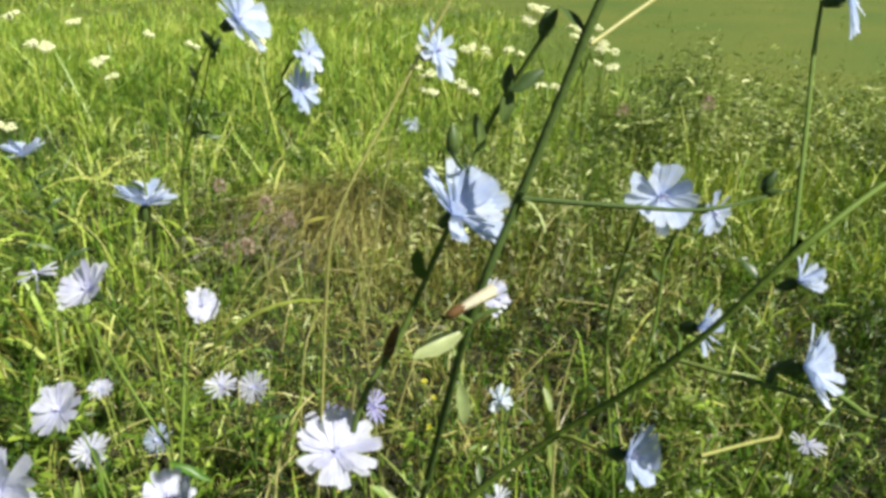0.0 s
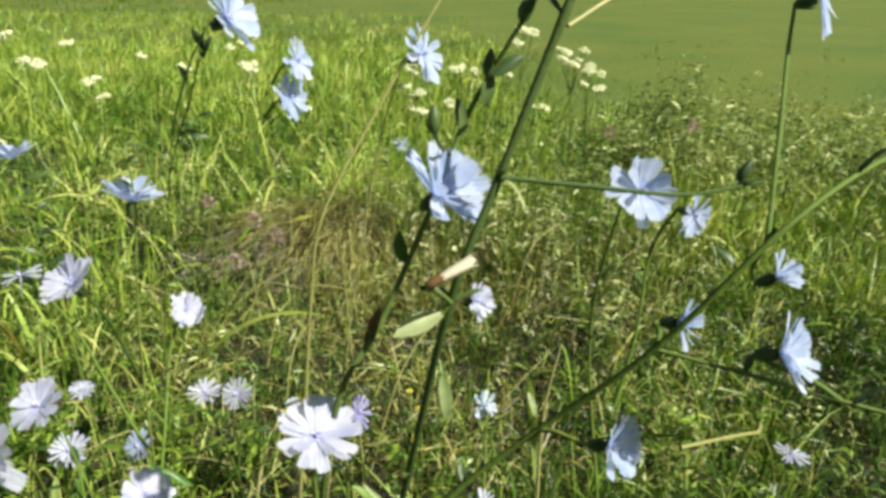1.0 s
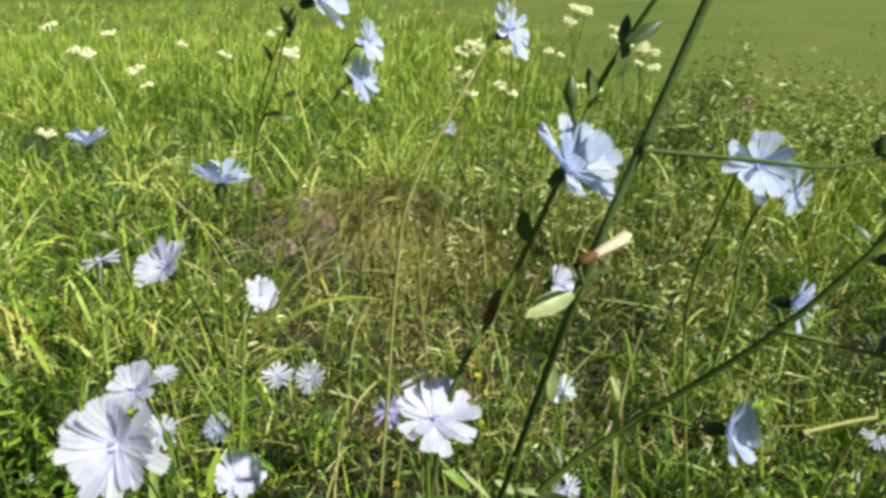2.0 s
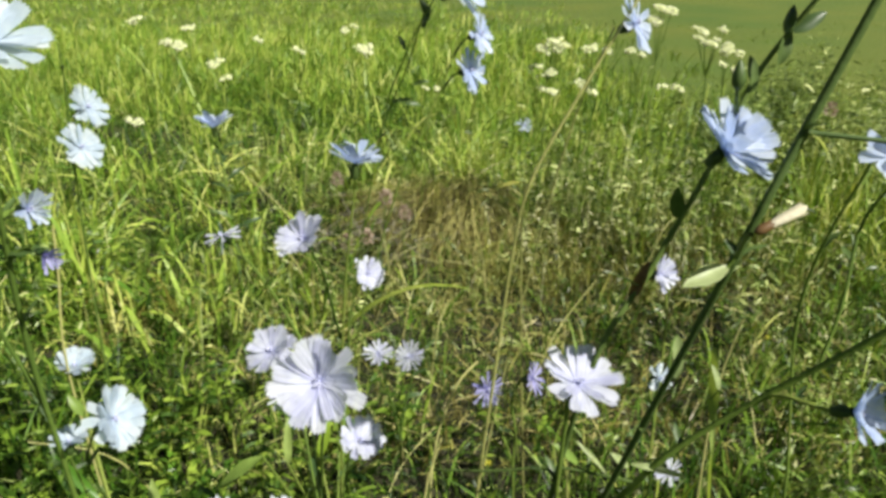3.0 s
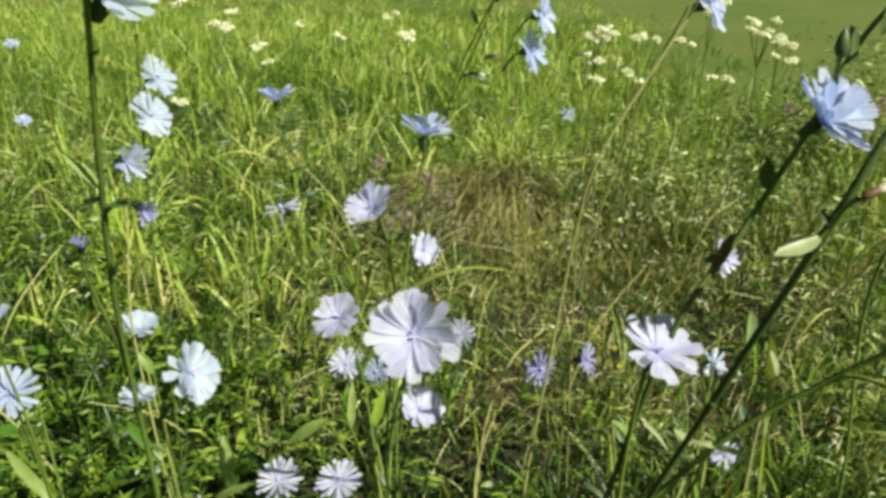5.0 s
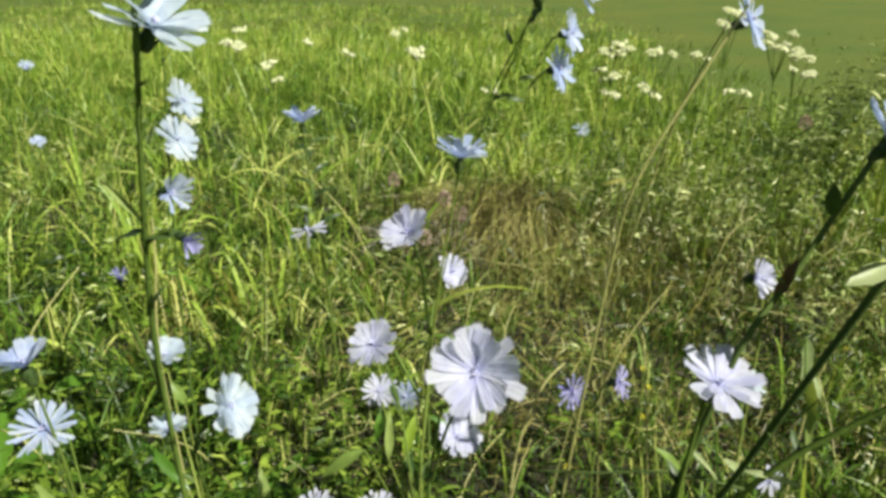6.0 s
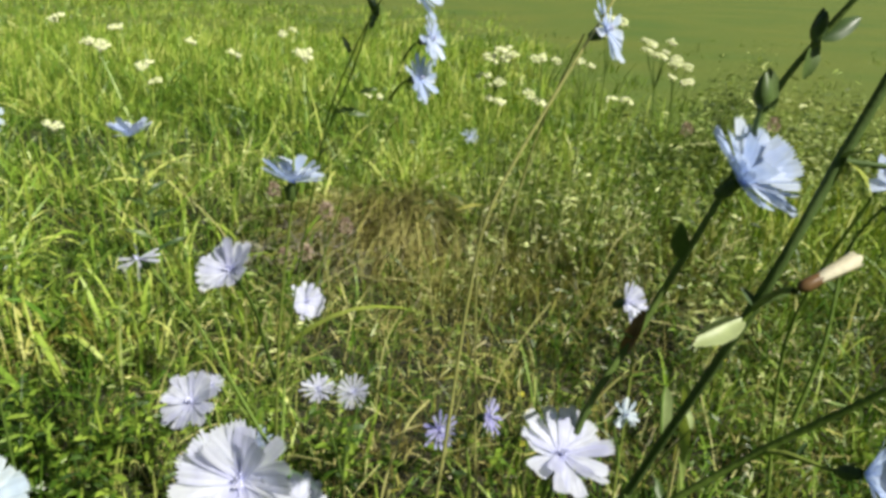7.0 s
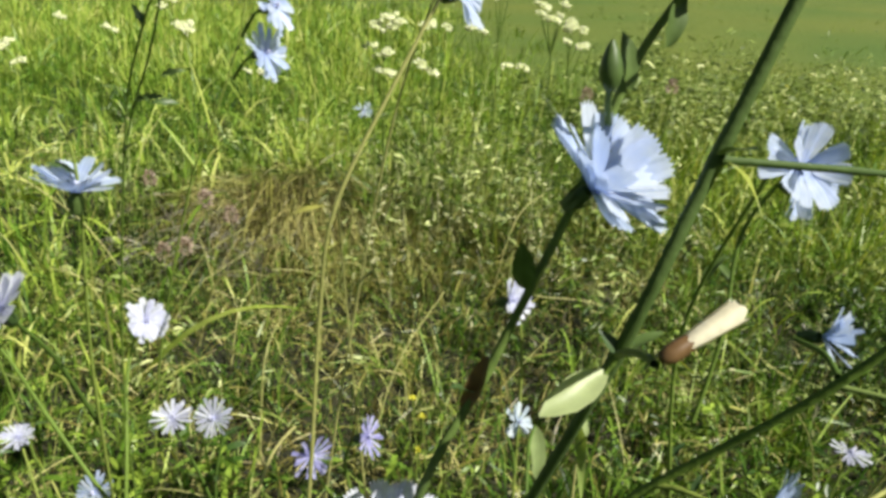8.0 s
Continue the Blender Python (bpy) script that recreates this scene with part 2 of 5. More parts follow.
def bumps(x, y, scale, seed):
    """Smooth random field from 0 to 1."""
    r = np.random.default_rng(seed)
    out = np.zeros_like(x)
    for k in range(9):
        a, ph, f = r.uniform(0, 2 * np.pi), r.uniform(0, 2 * np.pi), r.uniform(0.6, 1.7) / scale
        out += np.sin((x * np.cos(a) + y * np.sin(a)) * 2 * np.pi * f + ph)
    return np.clip(0.5 + out / 8, 0, 1)


# ---- ground ----
xs = np.concatenate([-np.geomspace(1200, 3, 24), np.linspace(-2.6, 2.6, 60), np.geomspace(3, 1200, 24)])
ys = np.concatenate([-np.geomspace(1200, 3, 20), np.linspace(-2.5, 4, 70), np.geomspace(4.6, 1200, 26)])
gx, gy = np.meshgrid(xs, ys)


def ground_z(x, y):
    near = np.exp(-((x * 0.5) ** 2 + ((y - 1.2) * 0.5) ** 2))
    return (0.05 * (bumps(x, y, 0.9, 5) - 0.5) + 0.02 * (bumps(x, y, 0.25, 6) - 0.5)) * near


gz = ground_z(gx, gy)
gi = np.arange(gx.size).reshape(gx.shape)
quads = np.stack([gi[:-1, :-1], gi[:-1, 1:], gi[1:, 1:], gi[1:, :-1]], -1).reshape(-1, 4)
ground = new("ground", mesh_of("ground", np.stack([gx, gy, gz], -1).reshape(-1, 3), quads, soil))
tagged(ground, "uneven meadow soil running out into mown lawn", "ground", kind="structure")


# ---- grasses ----
def scatter(rng, n, x0, x1, y0, y1):
    x, y = rng.uniform(x0, x1, n), rng.uniform(y0, y1, n)
    return x, y


def stuff(name, pieces, mat, label, category):
    v, f = join(pieces)
    return tagged(new(name, mesh_of(name, v, f, mat, False)), label, category, kind="stuff")


def tufts(seed, clumps, per, box, height, width, keep=None, lean=0.35, sag=(0.1, 0.6), spread=0.022, breeze=0.06, segs=4):
    """Grass in clumps: blades that rise from a common foot and lean outwards from it."""
    rng = np.random.default_rng(seed)
    cx, cy = scatter(rng, clumps, *box)
    ok = (np.abs(cx) < 0.45 + 0.80 * cy) | (rng.uniform(0, 1, clumps) < 0.7)
    if keep is not None:
        ok &= rng.uniform(0, 1, clumps) < keep(cx, cy)
    cx, cy = cx[ok], cy[ok]
    vigour = rng.uniform(0.65, 1.25, len(cx))
    k = np.repeat(np.arange(len(cx)), rng.integers(int(per * 0.4), int(per * 1.6) + 1, len(cx)))
    m = len(k)
    ox, oy = rng.normal(0, spread, m), rng.normal(0, spread, m)
    x, y = cx[k] + ox, cy[k] + oy
    base = np.stack([x, y, ground_z(x, y) - 0.004], 1)
    a = np.arctan2(oy, ox) + rng.normal(0, 0.8, m)
    l = np.abs(rng.normal(0, lean, m))
    way = np.stack([np.cos(a) * l + breeze, np.sin(a) * l - 0.02, np.ones(m)], 1)
    size = height(x, y) * vigour[k] * rng.uniform(0.4, 1.15, m)
    return strips(rng, base, way, size, rng.uniform(width[0], width[1], m), rng.uniform(sag[0], sag[1], m), segs=segs)


def spot(cx, cy, rx, ry):
    return lambda x, y: np.clip(1.5 * np.exp(-(((x - cx) / rx) ** 2 + ((y - cy) / ry) ** 2)), 0, 1)


def bare(x, y):
    """How dry and thin the sward is: the thatch hollow in the middle."""
    d = np.exp(-(((x - 0.02) / 0.55) ** 2 + ((y - 1.10) / 0.48) ** 2))
    d = np.maximum(d, np.exp(-(((x + 0.24) / 0.26) ** 2 + ((y - 1.45) / 0.24) ** 2)))
    return np.clip(d * 1.5 - 0.15 + 0.35 * (bumps(x, y, 0.22, 31) - 0.5), 0, 1)


def open_patch(x, y):
    """1 where the low sward stands thick, 0 in the gaps between its tussocks."""
    return np.clip((bumps(x, y, 0.13, 62) - 0.30) * 3.2, 0.04, 1)


def meadow_edge(x, y):
    """1 inside the tall meadow, 0 on the mown lawn."""
    s = np.clip((x + 0.05) / 0.6, 0, 1)
    edge = 4.7 - 2.2 * s * s * (3 - 2 * s) + 0.16 * np.sin(x * 3.1 + 0.6) + 0.7 * (bumps(x, y, 0.5, 9) - 0.5)
    front = np.clip((edge - y) * 1.9, 0, 1)
    rest = np.clip((2.6 - np.abs(x + 0.35)) * 2, 0, 1) * np.clip((y + 1.7 + 0.6 * bumps(x, y, 0.6, 17)) * 2, 0, 1)
    return front * rest


stuff("meadow_grass", [
    tufts(11, 7800, 15, (-3.0, 2.3, -1.9, 4.0), lambda x, y: 0.09 + 0.09 * bumps(x, y, 0.3, 3), (0.0018, 0.0040),
          lambda x, y: meadow_edge(x, y) * (1 - 0.65 * bare(x, y)) * np.where((y < 1.35) & (x > -0.9), 0.22 + 0.3 * bumps(x, y, 0.14, 41), 1.0), lean=0.55, sag=(0.1, 0.8)),
    tufts(12, 170, 14, (-1.0, 0.9, 0.30, 1.1), lambda x, y: 0.09 + 0.07 * bumps(x, y, 0.2, 4), (0.0020, 0.0048),
          lambda x, y: (1 - 0.8 * bare(x, y)) * np.clip(0.8 - x, 0.25, 1), lean=0.8, sag=(0.2, 1.0)),
    tufts(50, 900, 20, (0.08, 1.1, 0.40, 1.35), lambda x, y: 0.045 + 0.07 * bumps(x, y, 0.2, 73), (0.0012, 0.0030),
          lambda x, y: (1 - 0.8 * bare(x, y)) * open_patch(x, y), lean=0.7, sag=(0.1, 1.0), spread=0.03),
    tufts(40, 3600, 20, (-1.2, 1.2, 0.22, 1.5), lambda x, y: 0.045 + 0.065 * bumps(x, y, 0.18, 61), (0.0010, 0.0026),
          lambda x, y: (1 - 0.4 * bare(x, y)) * open_patch(x, y), lean=0.8, sag=(0.1, 1.1), spread=0.03),
    tufts(29, 7000, 14, (-3.2, 2.5, -2.3, 1.3), lambda x, y: 0.10 + 0.12 * bumps(x, y, 0.4, 53), (0.0040, 0.0085),
          lambda x, y: np.where((np.abs(x) < 0.62 + 0.75 * y) & (y > 0.18), 0.0, np.clip(2.7 - np.hypot(x + 0.35, y - 0.1) + 1.6 * (bumps(x, y, 0.7, 55) - 0.5), 0, 1)), lean=0.7, sag=(0.1, 0.9), spread=0.035, segs=3),
], GRASS, "dense fresh green and yellowing meadow grass in tufts", "grass")
stuff("tall_meadow_grass", [
    tufts(13, 1500, 15, (-3.0, -0.12, 0.95, 4.2), lambda x, y: 0.11 + 0.27 * bumps(x, y, 0.35, 7) ** 1.5, (0.0022, 0.0052),
          lambda x, y: meadow_edge(x, y) * (1 - bare(x, y)) * np.clip(bumps(x, y, 0.4, 68) * 2.2 - 0.25, 0.12, 1), lean=0.6, sag=(0.15, 1.1), segs=5),
    tufts(14, 1500, 14, (-0.3, 2.0, 1.25, 3.0), lambda x, y: 0.12 + 0.14 * bumps(x, y, 0.4, 8), (0.0020, 0.0046),
          lambda x, y: meadow_edge(x, y) * (1 - bare(x, y)) * (1 - spot(1.08, 2.35, 0.12, 0.3)(x, y)), lean=0.42, sag=(0.1, 0.8), segs=5),
    tufts(15, 120, 12, (-1.0, 0.8, 0.50, 1.3), lambda x, y: 0.14 + 0.07 * bumps(x, y, 0.3, 8), (0.0018, 0.0042),
          lambda x, y: (1 - 0.9 * bare(x, y)) * np.clip(0.75 - 0.7 * x, 0.3, 1), lean=0.5, sag=(0.2, 0.9), segs=5),
    tufts(26, 48, 5, (-1.35, -0.28, 0.85, 1.85), lambda x, y: 0.27 + 0.10 * bumps(x, y, 0.3, 51), (0.0045, 0.0085), lean=0.5, sag=(0.35, 1.0), breeze=0.0, segs=8),
    tufts(28, 26, 5, (0.15, 0.9, 1.0, 1.7), lambda x, y: 0.20 + 0.08 * bumps(x, y, 0.3, 52), (0.0022, 0.0044), lean=0.5, sag=(0.35, 1.0), breeze=0.0, segs=8),
], TALL, "tall arching yellow-green meadow grass", "grass")
stuff("far_meadow_grass", [
    tufts(24, 2300, 11, (-4.6, 0.35, 3.0, 5.6), lambda x, y: 0.14 + 0.15 * bumps(x, y, 0.6, 27), (0.0030, 0.0070),
          lambda x, y: np.maximum(meadow_edge(x, y), np.clip(0.5 - 0.4 * (x + 0.1), 0, 0.8) * np.clip(6.0 - y, 0, 1)), lean=0.45, sag=(0.2, 0.9), spread=0.05),
    tufts(25, 1900, 9, (-7.0, 0.5, 5.0, 9.5), lambda x, y: 0.08 + 0.14 * bumps(x, y, 0.9, 29), (0.004, 0.009),
          lambda x, y: np.clip(1.5 - 0.15 * y - 0.3 * x, 0, 1) * (0.25 + 0.75 * bumps(x, y, 0.8, 30)), lean=0.45, sag=(0.2, 0.8), spread=0.07, segs=3),
], TALL, "soft unmown meadow grass further from the path", "grass")
stuff("rough_grass", [
    tufts(22, 1500, 10, (-4.5, 0.9, 2.6, 7.0), lambda x, y: 0.09 + 0.09 * bumps(x, y, 0.7, 27), (0.003, 0.007),
          lambda x, y: np.clip(1.15 - 0.12 * y - 0.5 * np.clip(x, 0, 2), 0, 1), lean=0.5, sag=(0.2, 0.8), spread=0.05, segs=3),
    tufts(49, 2600, 8, (-15.0, 5.0, 7.0, 20.0), lambda x, y: 0.10 + 0.12 * bumps(x, y, 1.6, 69), (0.008, 0.018),
          lambda x, y: np.clip(-0.2 - 0.22 * x - 0.01 * y, 0.0, 1) * bumps(x, y, 1.4, 70), lean=0.5, sag=(0.2, 0.8), spread=0.12, segs=3),
    tufts(23, 350, 8, (0.4, 4.6, 2.3, 7.0), lambda x, y: 0.05 + 0.06 * bumps(x, y, 0.7, 28), (0.003, 0.006),
          lambda x, y: np.clip(1.0 - 0.10 * y, 0, 1) * bumps(x, y, 0.9, 56), lean=0.6, sag=(0.2, 0.8), spread=0.05, segs=3),
], LAWN, "rough unmown tufts at the edge of the lawn", "grass")
def litter(seed, n, box, low, high, length, width, keep=None, tilt=0.45, segs=4, shape="blade"):
    """Short loose pieces of leaf and stalk that lie every way in and over the sward."""
    rng = np.random.default_rng(seed)
    x, y = scatter(rng, n, *box)
    ok = np.abs(x + 0.1) < 0.45 + 0.80 * y
    if keep is not None:
        ok &= rng.uniform(0, 1, n) < keep(x, y)
    x, y = x[ok], y[ok]
    m = len(x)
    base = np.stack([x, y, ground_z(x, y) + low + (high - low) * rng.uniform(0, 1, m) ** 1.5], 1)
    a = rng.uniform(0, 2 * np.pi, m)
    way = np.stack([np.cos(a), np.sin(a), rng.normal(0.15, tilt, m)], 1)
    return strips(rng, base, way, length[0] + (length[1] - length[0]) * rng.uniform(0, 1, m) ** 2, rng.uniform(width[0], width[1], m), rng.uniform(-0.3, 0.8, m), shape, segs)


def mound(seed, n, cx, cy, rx, ry, tall, length, width):
    """Fine dead blades that spring from a crest and hang forwards over a hump, like combed hair."""
    rng = np.random.default_rng(seed)
    u, v = rng.normal(0, 0.45, n), rng.normal(0, 0.4, n)
    x, y = cx + rx * u, cy + ry * v
    hump = tall * np.exp(-(u * u + v * v)) * (0.75 + 0.5 * bumps(x, y, 0.09, 71))
    base = np.stack([x, y, ground_z(x, y) + hump * rng.uniform(0.3, 1.0, n)], 1)
    way = np.stack([0.7 * u + rng.normal(0, 0.35, n), -0.55 + 0.5 * v + rng.normal(0, 0.3, n), rng.uniform(-0.2, 0.75, n)], 1)
    return strips(rng, base, way, rng.uniform(length[0], length[1], n), rng.uniform(width[0], width[1], n), rng.uniform(0.4, 1.2, n), segs=5)


stuff("weathered_grass", [
    tufts(41, 1500, 18, (-1.0, 1.1, 0.28, 1.5), lambda x, y: 0.04 + 0.06 * bumps(x, y, 0.2, 63), (0.0010, 0.0026),
          lambda x, y: open_patch(x, y) * np.clip(0.3 + 0.2 * x, 0.12, 0.8), lean=0.9, sag=(0.1, 1.1), spread=0.035),
    tufts(42, 700, 14, (-0.8, 1.5, 1.2, 2.1), lambda x, y: 0.08 + 0.10 * bumps(x, y, 0.3, 64), (0.0012, 0.0030),
          lambda x, y: 0.5 * meadow_edge(x, y), lean=0.7, sag=(0.1, 0.9), spread=0.03),
    litter(43, 13000, (-1.1, 1.2, 0.28, 1.7), 0.02, 0.14, (0.008, 0.040), (0.0010, 0.0028), lambda x, y: open_patch(x, y) * np.clip(0.4 + 0.25 * x + 0.3 * bare(x, y), 0.15, 1)),
], WORN, "dull olive-brown weathered grass, bent and tangled", "grass")
stuff("brown_thatch", [
    mound(44, 1900, -0.20, 1.57, 0.28, 0.17, 0.12, (0.07, 0.19), (0.0009, 0.0020)),
    litter(45, 4200, (-0.75, 0.75, 0.75, 1.7), 0.0, 0.07, (0.02, 0.075), (0.0009, 0.0022), lambda x, y: np.clip(bare(x, y) * 1.2, 0, 1) * (0.25 + 0.75 * open_patch(x, y))),
    tufts(19, 760, 20, (-0.85, 0.85, 0.75, 1.75), lambda x, y: 0.05 + 0.05 * bumps(x, y, 0.2, 33), (0.0012, 0.0030),
          lambda x, y: np.clip(bare(x, y) * 1.2, 0, 1) * open_patch(x, y), lean=1.3, sag=(0.2, 1.2), spread=0.035),
], THATCH, "matted brown dead grass in a hollow of the meadow", "dry grass")
stuff("dry_grass", [
    tufts(16, 480, 22, (-0.8, 0.75, 0.7, 1.8), lambda x, y: 0.05 + 0.05 * bumps(x, y, 0.2, 2), (0.0010, 0.0024),
          lambda x, y: np.clip(bare(x, y) + 0.06, 0, 1) * open_patch(x, y), lean=0.9, sag=(0.2, 1.1), spread=0.03),
    mound(47, 1500, -0.19, 1.58, 0.28, 0.15, 0.13, (0.06, 0.16), (0.0008, 0.0018)),
    tufts(48, 150, 16, (-0.15, 0.50, 1.22, 1.62), lambda x, y: 0.09 + 0.08 * bumps(x, y, 0.2, 67), (0.0010, 0.0022), lean=0.45, sag=(0.1, 0.7), spread=0.025),
    tufts(18, 24, 22, (-0.40, 0.04, 1.52, 1.70), lambda x, y: 0.18 + 0.05 * bumps(x, y, 0.2, 2), (0.0010, 0.0022),
          lean=0.55, sag=(0.5, 1.3), spread=0.03),
    litter(46, 10500, (-1.3, 1.3, 0.28, 2.0), 0.02, 0.14, (0.007, 0.038), (0.0009, 0.0024), lambda x, y: open_patch(x, y) * np.where((x > 0.1) & (y < 1.1), 0.22, 0.15 + 0.5 * bumps(x, y, 0.25, 65)) * np.where((x < -0.15) & (y < 0.9), 0.35, 1.0)),
    tufts(17, 1100, 6, (-1.9, 1.6, 0.4, 2.8), lambda x, y: 0.08 + 0.08 * bumps(x, y, 0.3, 1), (0.0014, 0.0034),
          lambda x, y: meadow_edge(x, y) * np.where((x > 0.12) & (y < 1.0), 0.25, np.where((x < -0.15) & (y < 0.9), 0.12, 0.42)), lean=0.7, sag=(0.05, 0.55), spread=0.04),
    tufts(30, 1300, 8, (-3.0, 2.3, -2.0, 1.2), lambda x, y: 0.10 + 0.10 * bumps(x, y, 0.3, 1), (0.0030, 0.0060),
          lambda x, y: np.where((np.abs(x) < 0.62 + 0.75 * y) & (y > 0.18), 0.0, np.clip(2.4 - np.hypot(x + 0.35, y - 0.1), 0, 1)) * bumps(x, y, 0.5, 54), lean=0.7, sag=(0.05, 0.6), spread=0.05, segs=3),
    tufts(27, 9, 15, (-0.76, -0.58, 0.90, 1.06), lambda x, y: 0.16 + 0.04 * bumps(x, y, 0.2, 2), (0.0025, 0.0055), lean=0.6, sag=(0.3, 1.1), segs=6),
], STRAW, "dry straw-coloured thatch and bent dead stalks", "dry grass")


stuff("dead_stem_tangle", [
    litter(51, 620, (-0.52, -0.20, 1.28, 1.54), 0.02, 0.12, (0.03, 0.11), (0.0009, 0.0020), spot(-0.37, 1.42, 0.12, 0.10)),
    tufts(52, 22, 9, (-0.46, -0.26, 1.34, 1.50), lambda x, y: 0.09 + 0.06 * bumps(x, y, 0.1, 74), (0.0009, 0.0018), lean=0.7, sag=(0.1, 0.8)),
    tufts(53, 30, 7, (0.02, 0.34, 1.12, 1.34), lambda x, y: 0.06 + 0.05 * bumps(x, y, 0.1, 75), (0.0009, 0.0016), lean=0.8, sag=(0.2, 0.9)),
], GREY, "grey dead stems tangled in the thatch", "dead stems")


def lawn_pieces():
    rng = np.random.default_rng(21)
    out = []
    for n, y0, y1, h, w in ((16000, 1.7, 3.6, 0.030, (0.0025, 0.0050)),):
        y = y0 + (y1 - y0) * rng.uniform(0, 1, n) ** 1.6
        x = rng.uniform(-1, 1, n) * (0.5 + y * 0.85)
        ok = rng.uniform(0, 1, n) > meadow_edge(x, y) * 0.9
        x, y = x[ok], y[ok]
        m = len(x)
        a, l = rng.uniform(0, 2 * np.pi, m), np.abs(rng.normal(0, 0.6, m))
        way = np.stack([np.cos(a) * l, np.sin(a) * l, np.ones(m)], 1)
        base = np.stack([x, y, ground_z(x, y) - 0.003], 1)
        out.append(strips(rng, base, way, h * rng.uniform(0.4, 1.2, m), rng.uniform(w[0], w[1], m), rng.uniform(0.1, 0.5, m), segs=2))
    return out


stuff("lawn_grass", lawn_pieces(), LAWN, "short mown olive-green lawn grass", "lawn")


# ---- low leafy herbs ----
def herbs(seed, n, box, height, leaf, keep, per=16, slender=(0.12, 0.26), droop=0.9):
    rng = np.random.default_rng(seed)
    x, y = scatter(rng, n, *box)
    ok = rng.uniform(0, 1, n) < keep(x, y)
    x, y = x[ok], y[ok]
    m = len(x)
    root = np.stack([x, y, ground_z(x, y)], 1)
    a, l = rng.uniform(0, 2 * np.pi, m), np.abs(rng.normal(0, 0.25, m))
    way = np.stack([np.cos(a) * l + 0.05, np.sin(a) * l, np.ones(m)], 1)
    tall = height(x, y) * rng.uniform(0.6, 1.15, m)
    out = [strips(rng, root, way, tall, np.full(m, 0.0016), np.full(m, 0.1), segs=3)]
    unit = way / np.linalg.norm(way, axis=1, keepdims=True)
    k = np.repeat(np.arange(m), per)
    t = rng.uniform(0.25, 1.0, len(k))
    at = root[k] + unit[k] * (tall[k] * t)[:, None]
    at[:, 2] -= 0.1 * tall[k] * t ** 2.2
    b = rng.uniform(0, 2 * np.pi, len(k))
    lw = np.stack([np.cos(b), np.sin(b), rng.uniform(0.0, 0.9, len(k))], 1)
    ll = rng.uniform(leaf[0], leaf[1], len(k)) * (1.15 - 0.5 * t)
    out.append(strips(rng, at, lw, ll, ll * rng.uniform(slender[0], slender[1], len(k)), rng.uniform(0.1, droop, len(k)), "leaf", segs=4))
    return out


stuff("meadow_herbs", herbs(31, 620, (-0.35, 1.3, 1.0, 2.3), lambda x, y: 0.18 + 0.17 * bumps(x, y, 0.35, 12), (0.012, 0.030),
                            lambda x, y: np.maximum(spot(0.32, 1.58, 0.32, 0.26)(x, y), spot(0.78, 1.85, 0.4, 0.34)(x, y)), per=18)
      + herbs(35, 1400, (0.3, 1.75, 1.75, 2.65), lambda x, y: 0.15 + 0.13 * bumps(x, y, 0.3, 19) + 0.12 * np.exp(-((x - 0.78) / 0.24) ** 2), (0.016, 0.040),
              lambda x, y: np.maximum(spot(0.78, 2.15, 0.26, 0.24)(x, y), spot(1.36, 2.20, 0.16, 0.28)(x, y)), per=15)
      + herbs(39, 1000, (-0.4, 1.25, 0.85, 1.75), lambda x, y: 0.06 + 0.07 * bumps(x, y, 0.2, 72), (0.007, 0.018), lambda x, y: (1 - 0.7 * bare(x, y)) * np.clip(0.5 + 0.5 * x, 0.2, 0.9), per=13)
      + herbs(36, 260, (-0.25, 0.6, 1.35, 1.85), lambda x, y: 0.31 + 0.12 * bumps(x, y, 0.25, 23), (0.014, 0.032), spot(0.16, 1.56, 0.30, 0.17), per=13)
      + herbs(34, 500, (-1.9, -0.3, 0.8, 2.2), lambda x, y: 0.10 + 0.13 * bumps(x, y, 0.35, 15), (0.012, 0.028), lambda x, y: np.full_like(x, 0.45), per=14),
      OLIVE, "pale olive small-leaved meadow herbs among the grass", "herbs")
stuff("bleached_herbs", herbs(60, 420, (-0.15, 0.62, 1.12, 2.0), lambda x, y: 0.13 + 0.13 * bumps(x, y, 0.25, 76), (0.006, 0.015), spot(0.20, 1.58, 0.26, 0.30), per=11, slender=(0.18, 0.38), droop=1.3)
      + herbs(61, 90, (0.1, 0.9, 0.6, 1.2), lambda x, y: 0.07 + 0.05 * bumps(x, y, 0.2, 77), (0.006, 0.015), lambda x, y: np.full_like(x, 0.8), per=7, slender=(0.2, 0.4), droop=1.3),
      BLEACHED, "bleached going-to-seed herb stems with small curled leaves", "herbs")
stuff("leafy_herbs", herbs(38, 520, (-0.5, 1.0, 0.6, 1.5), lambda x, y: 0.05 + 0.06 * bumps(x, y, 0.2, 66), (0.010, 0.024), lambda x, y: open_patch(x, y) * (1 - 0.7 * bare(x, y)), per=14)
      + herbs(32, 150, (0.2, 0.9, 0.5, 1.3), lambda x, y: 0.09 + 0.05 * bumps(x, y, 0.3, 13), (0.014, 0.03), lambda x, y: np.full_like(x, 0.8), per=12)
      + herbs(37, 170, (-1.26, -0.66, 0.82, 1.32), lambda x, y: 0.13 + 0.06 * bumps(x, y, 0.2, 44), (0.018, 0.040), spot(-0.96, 1.07, 0.20, 0.16), per=15)
      + herbs(33, 560, (-1.0, 0.0, 0.35, 0.80), lambda x, y: 0.08 + 0.09 * bumps(x, y, 0.25, 14), (0.015, 0.036), lambda x, y: np.clip(0.35 - 1.5 * (x + 0.2), 0.06, 0.95), per=13, slender=(0.15, 0.30), droop=0.5),
      HERB, "fresh green broad-leaved herbs low in the grass", "herbs")


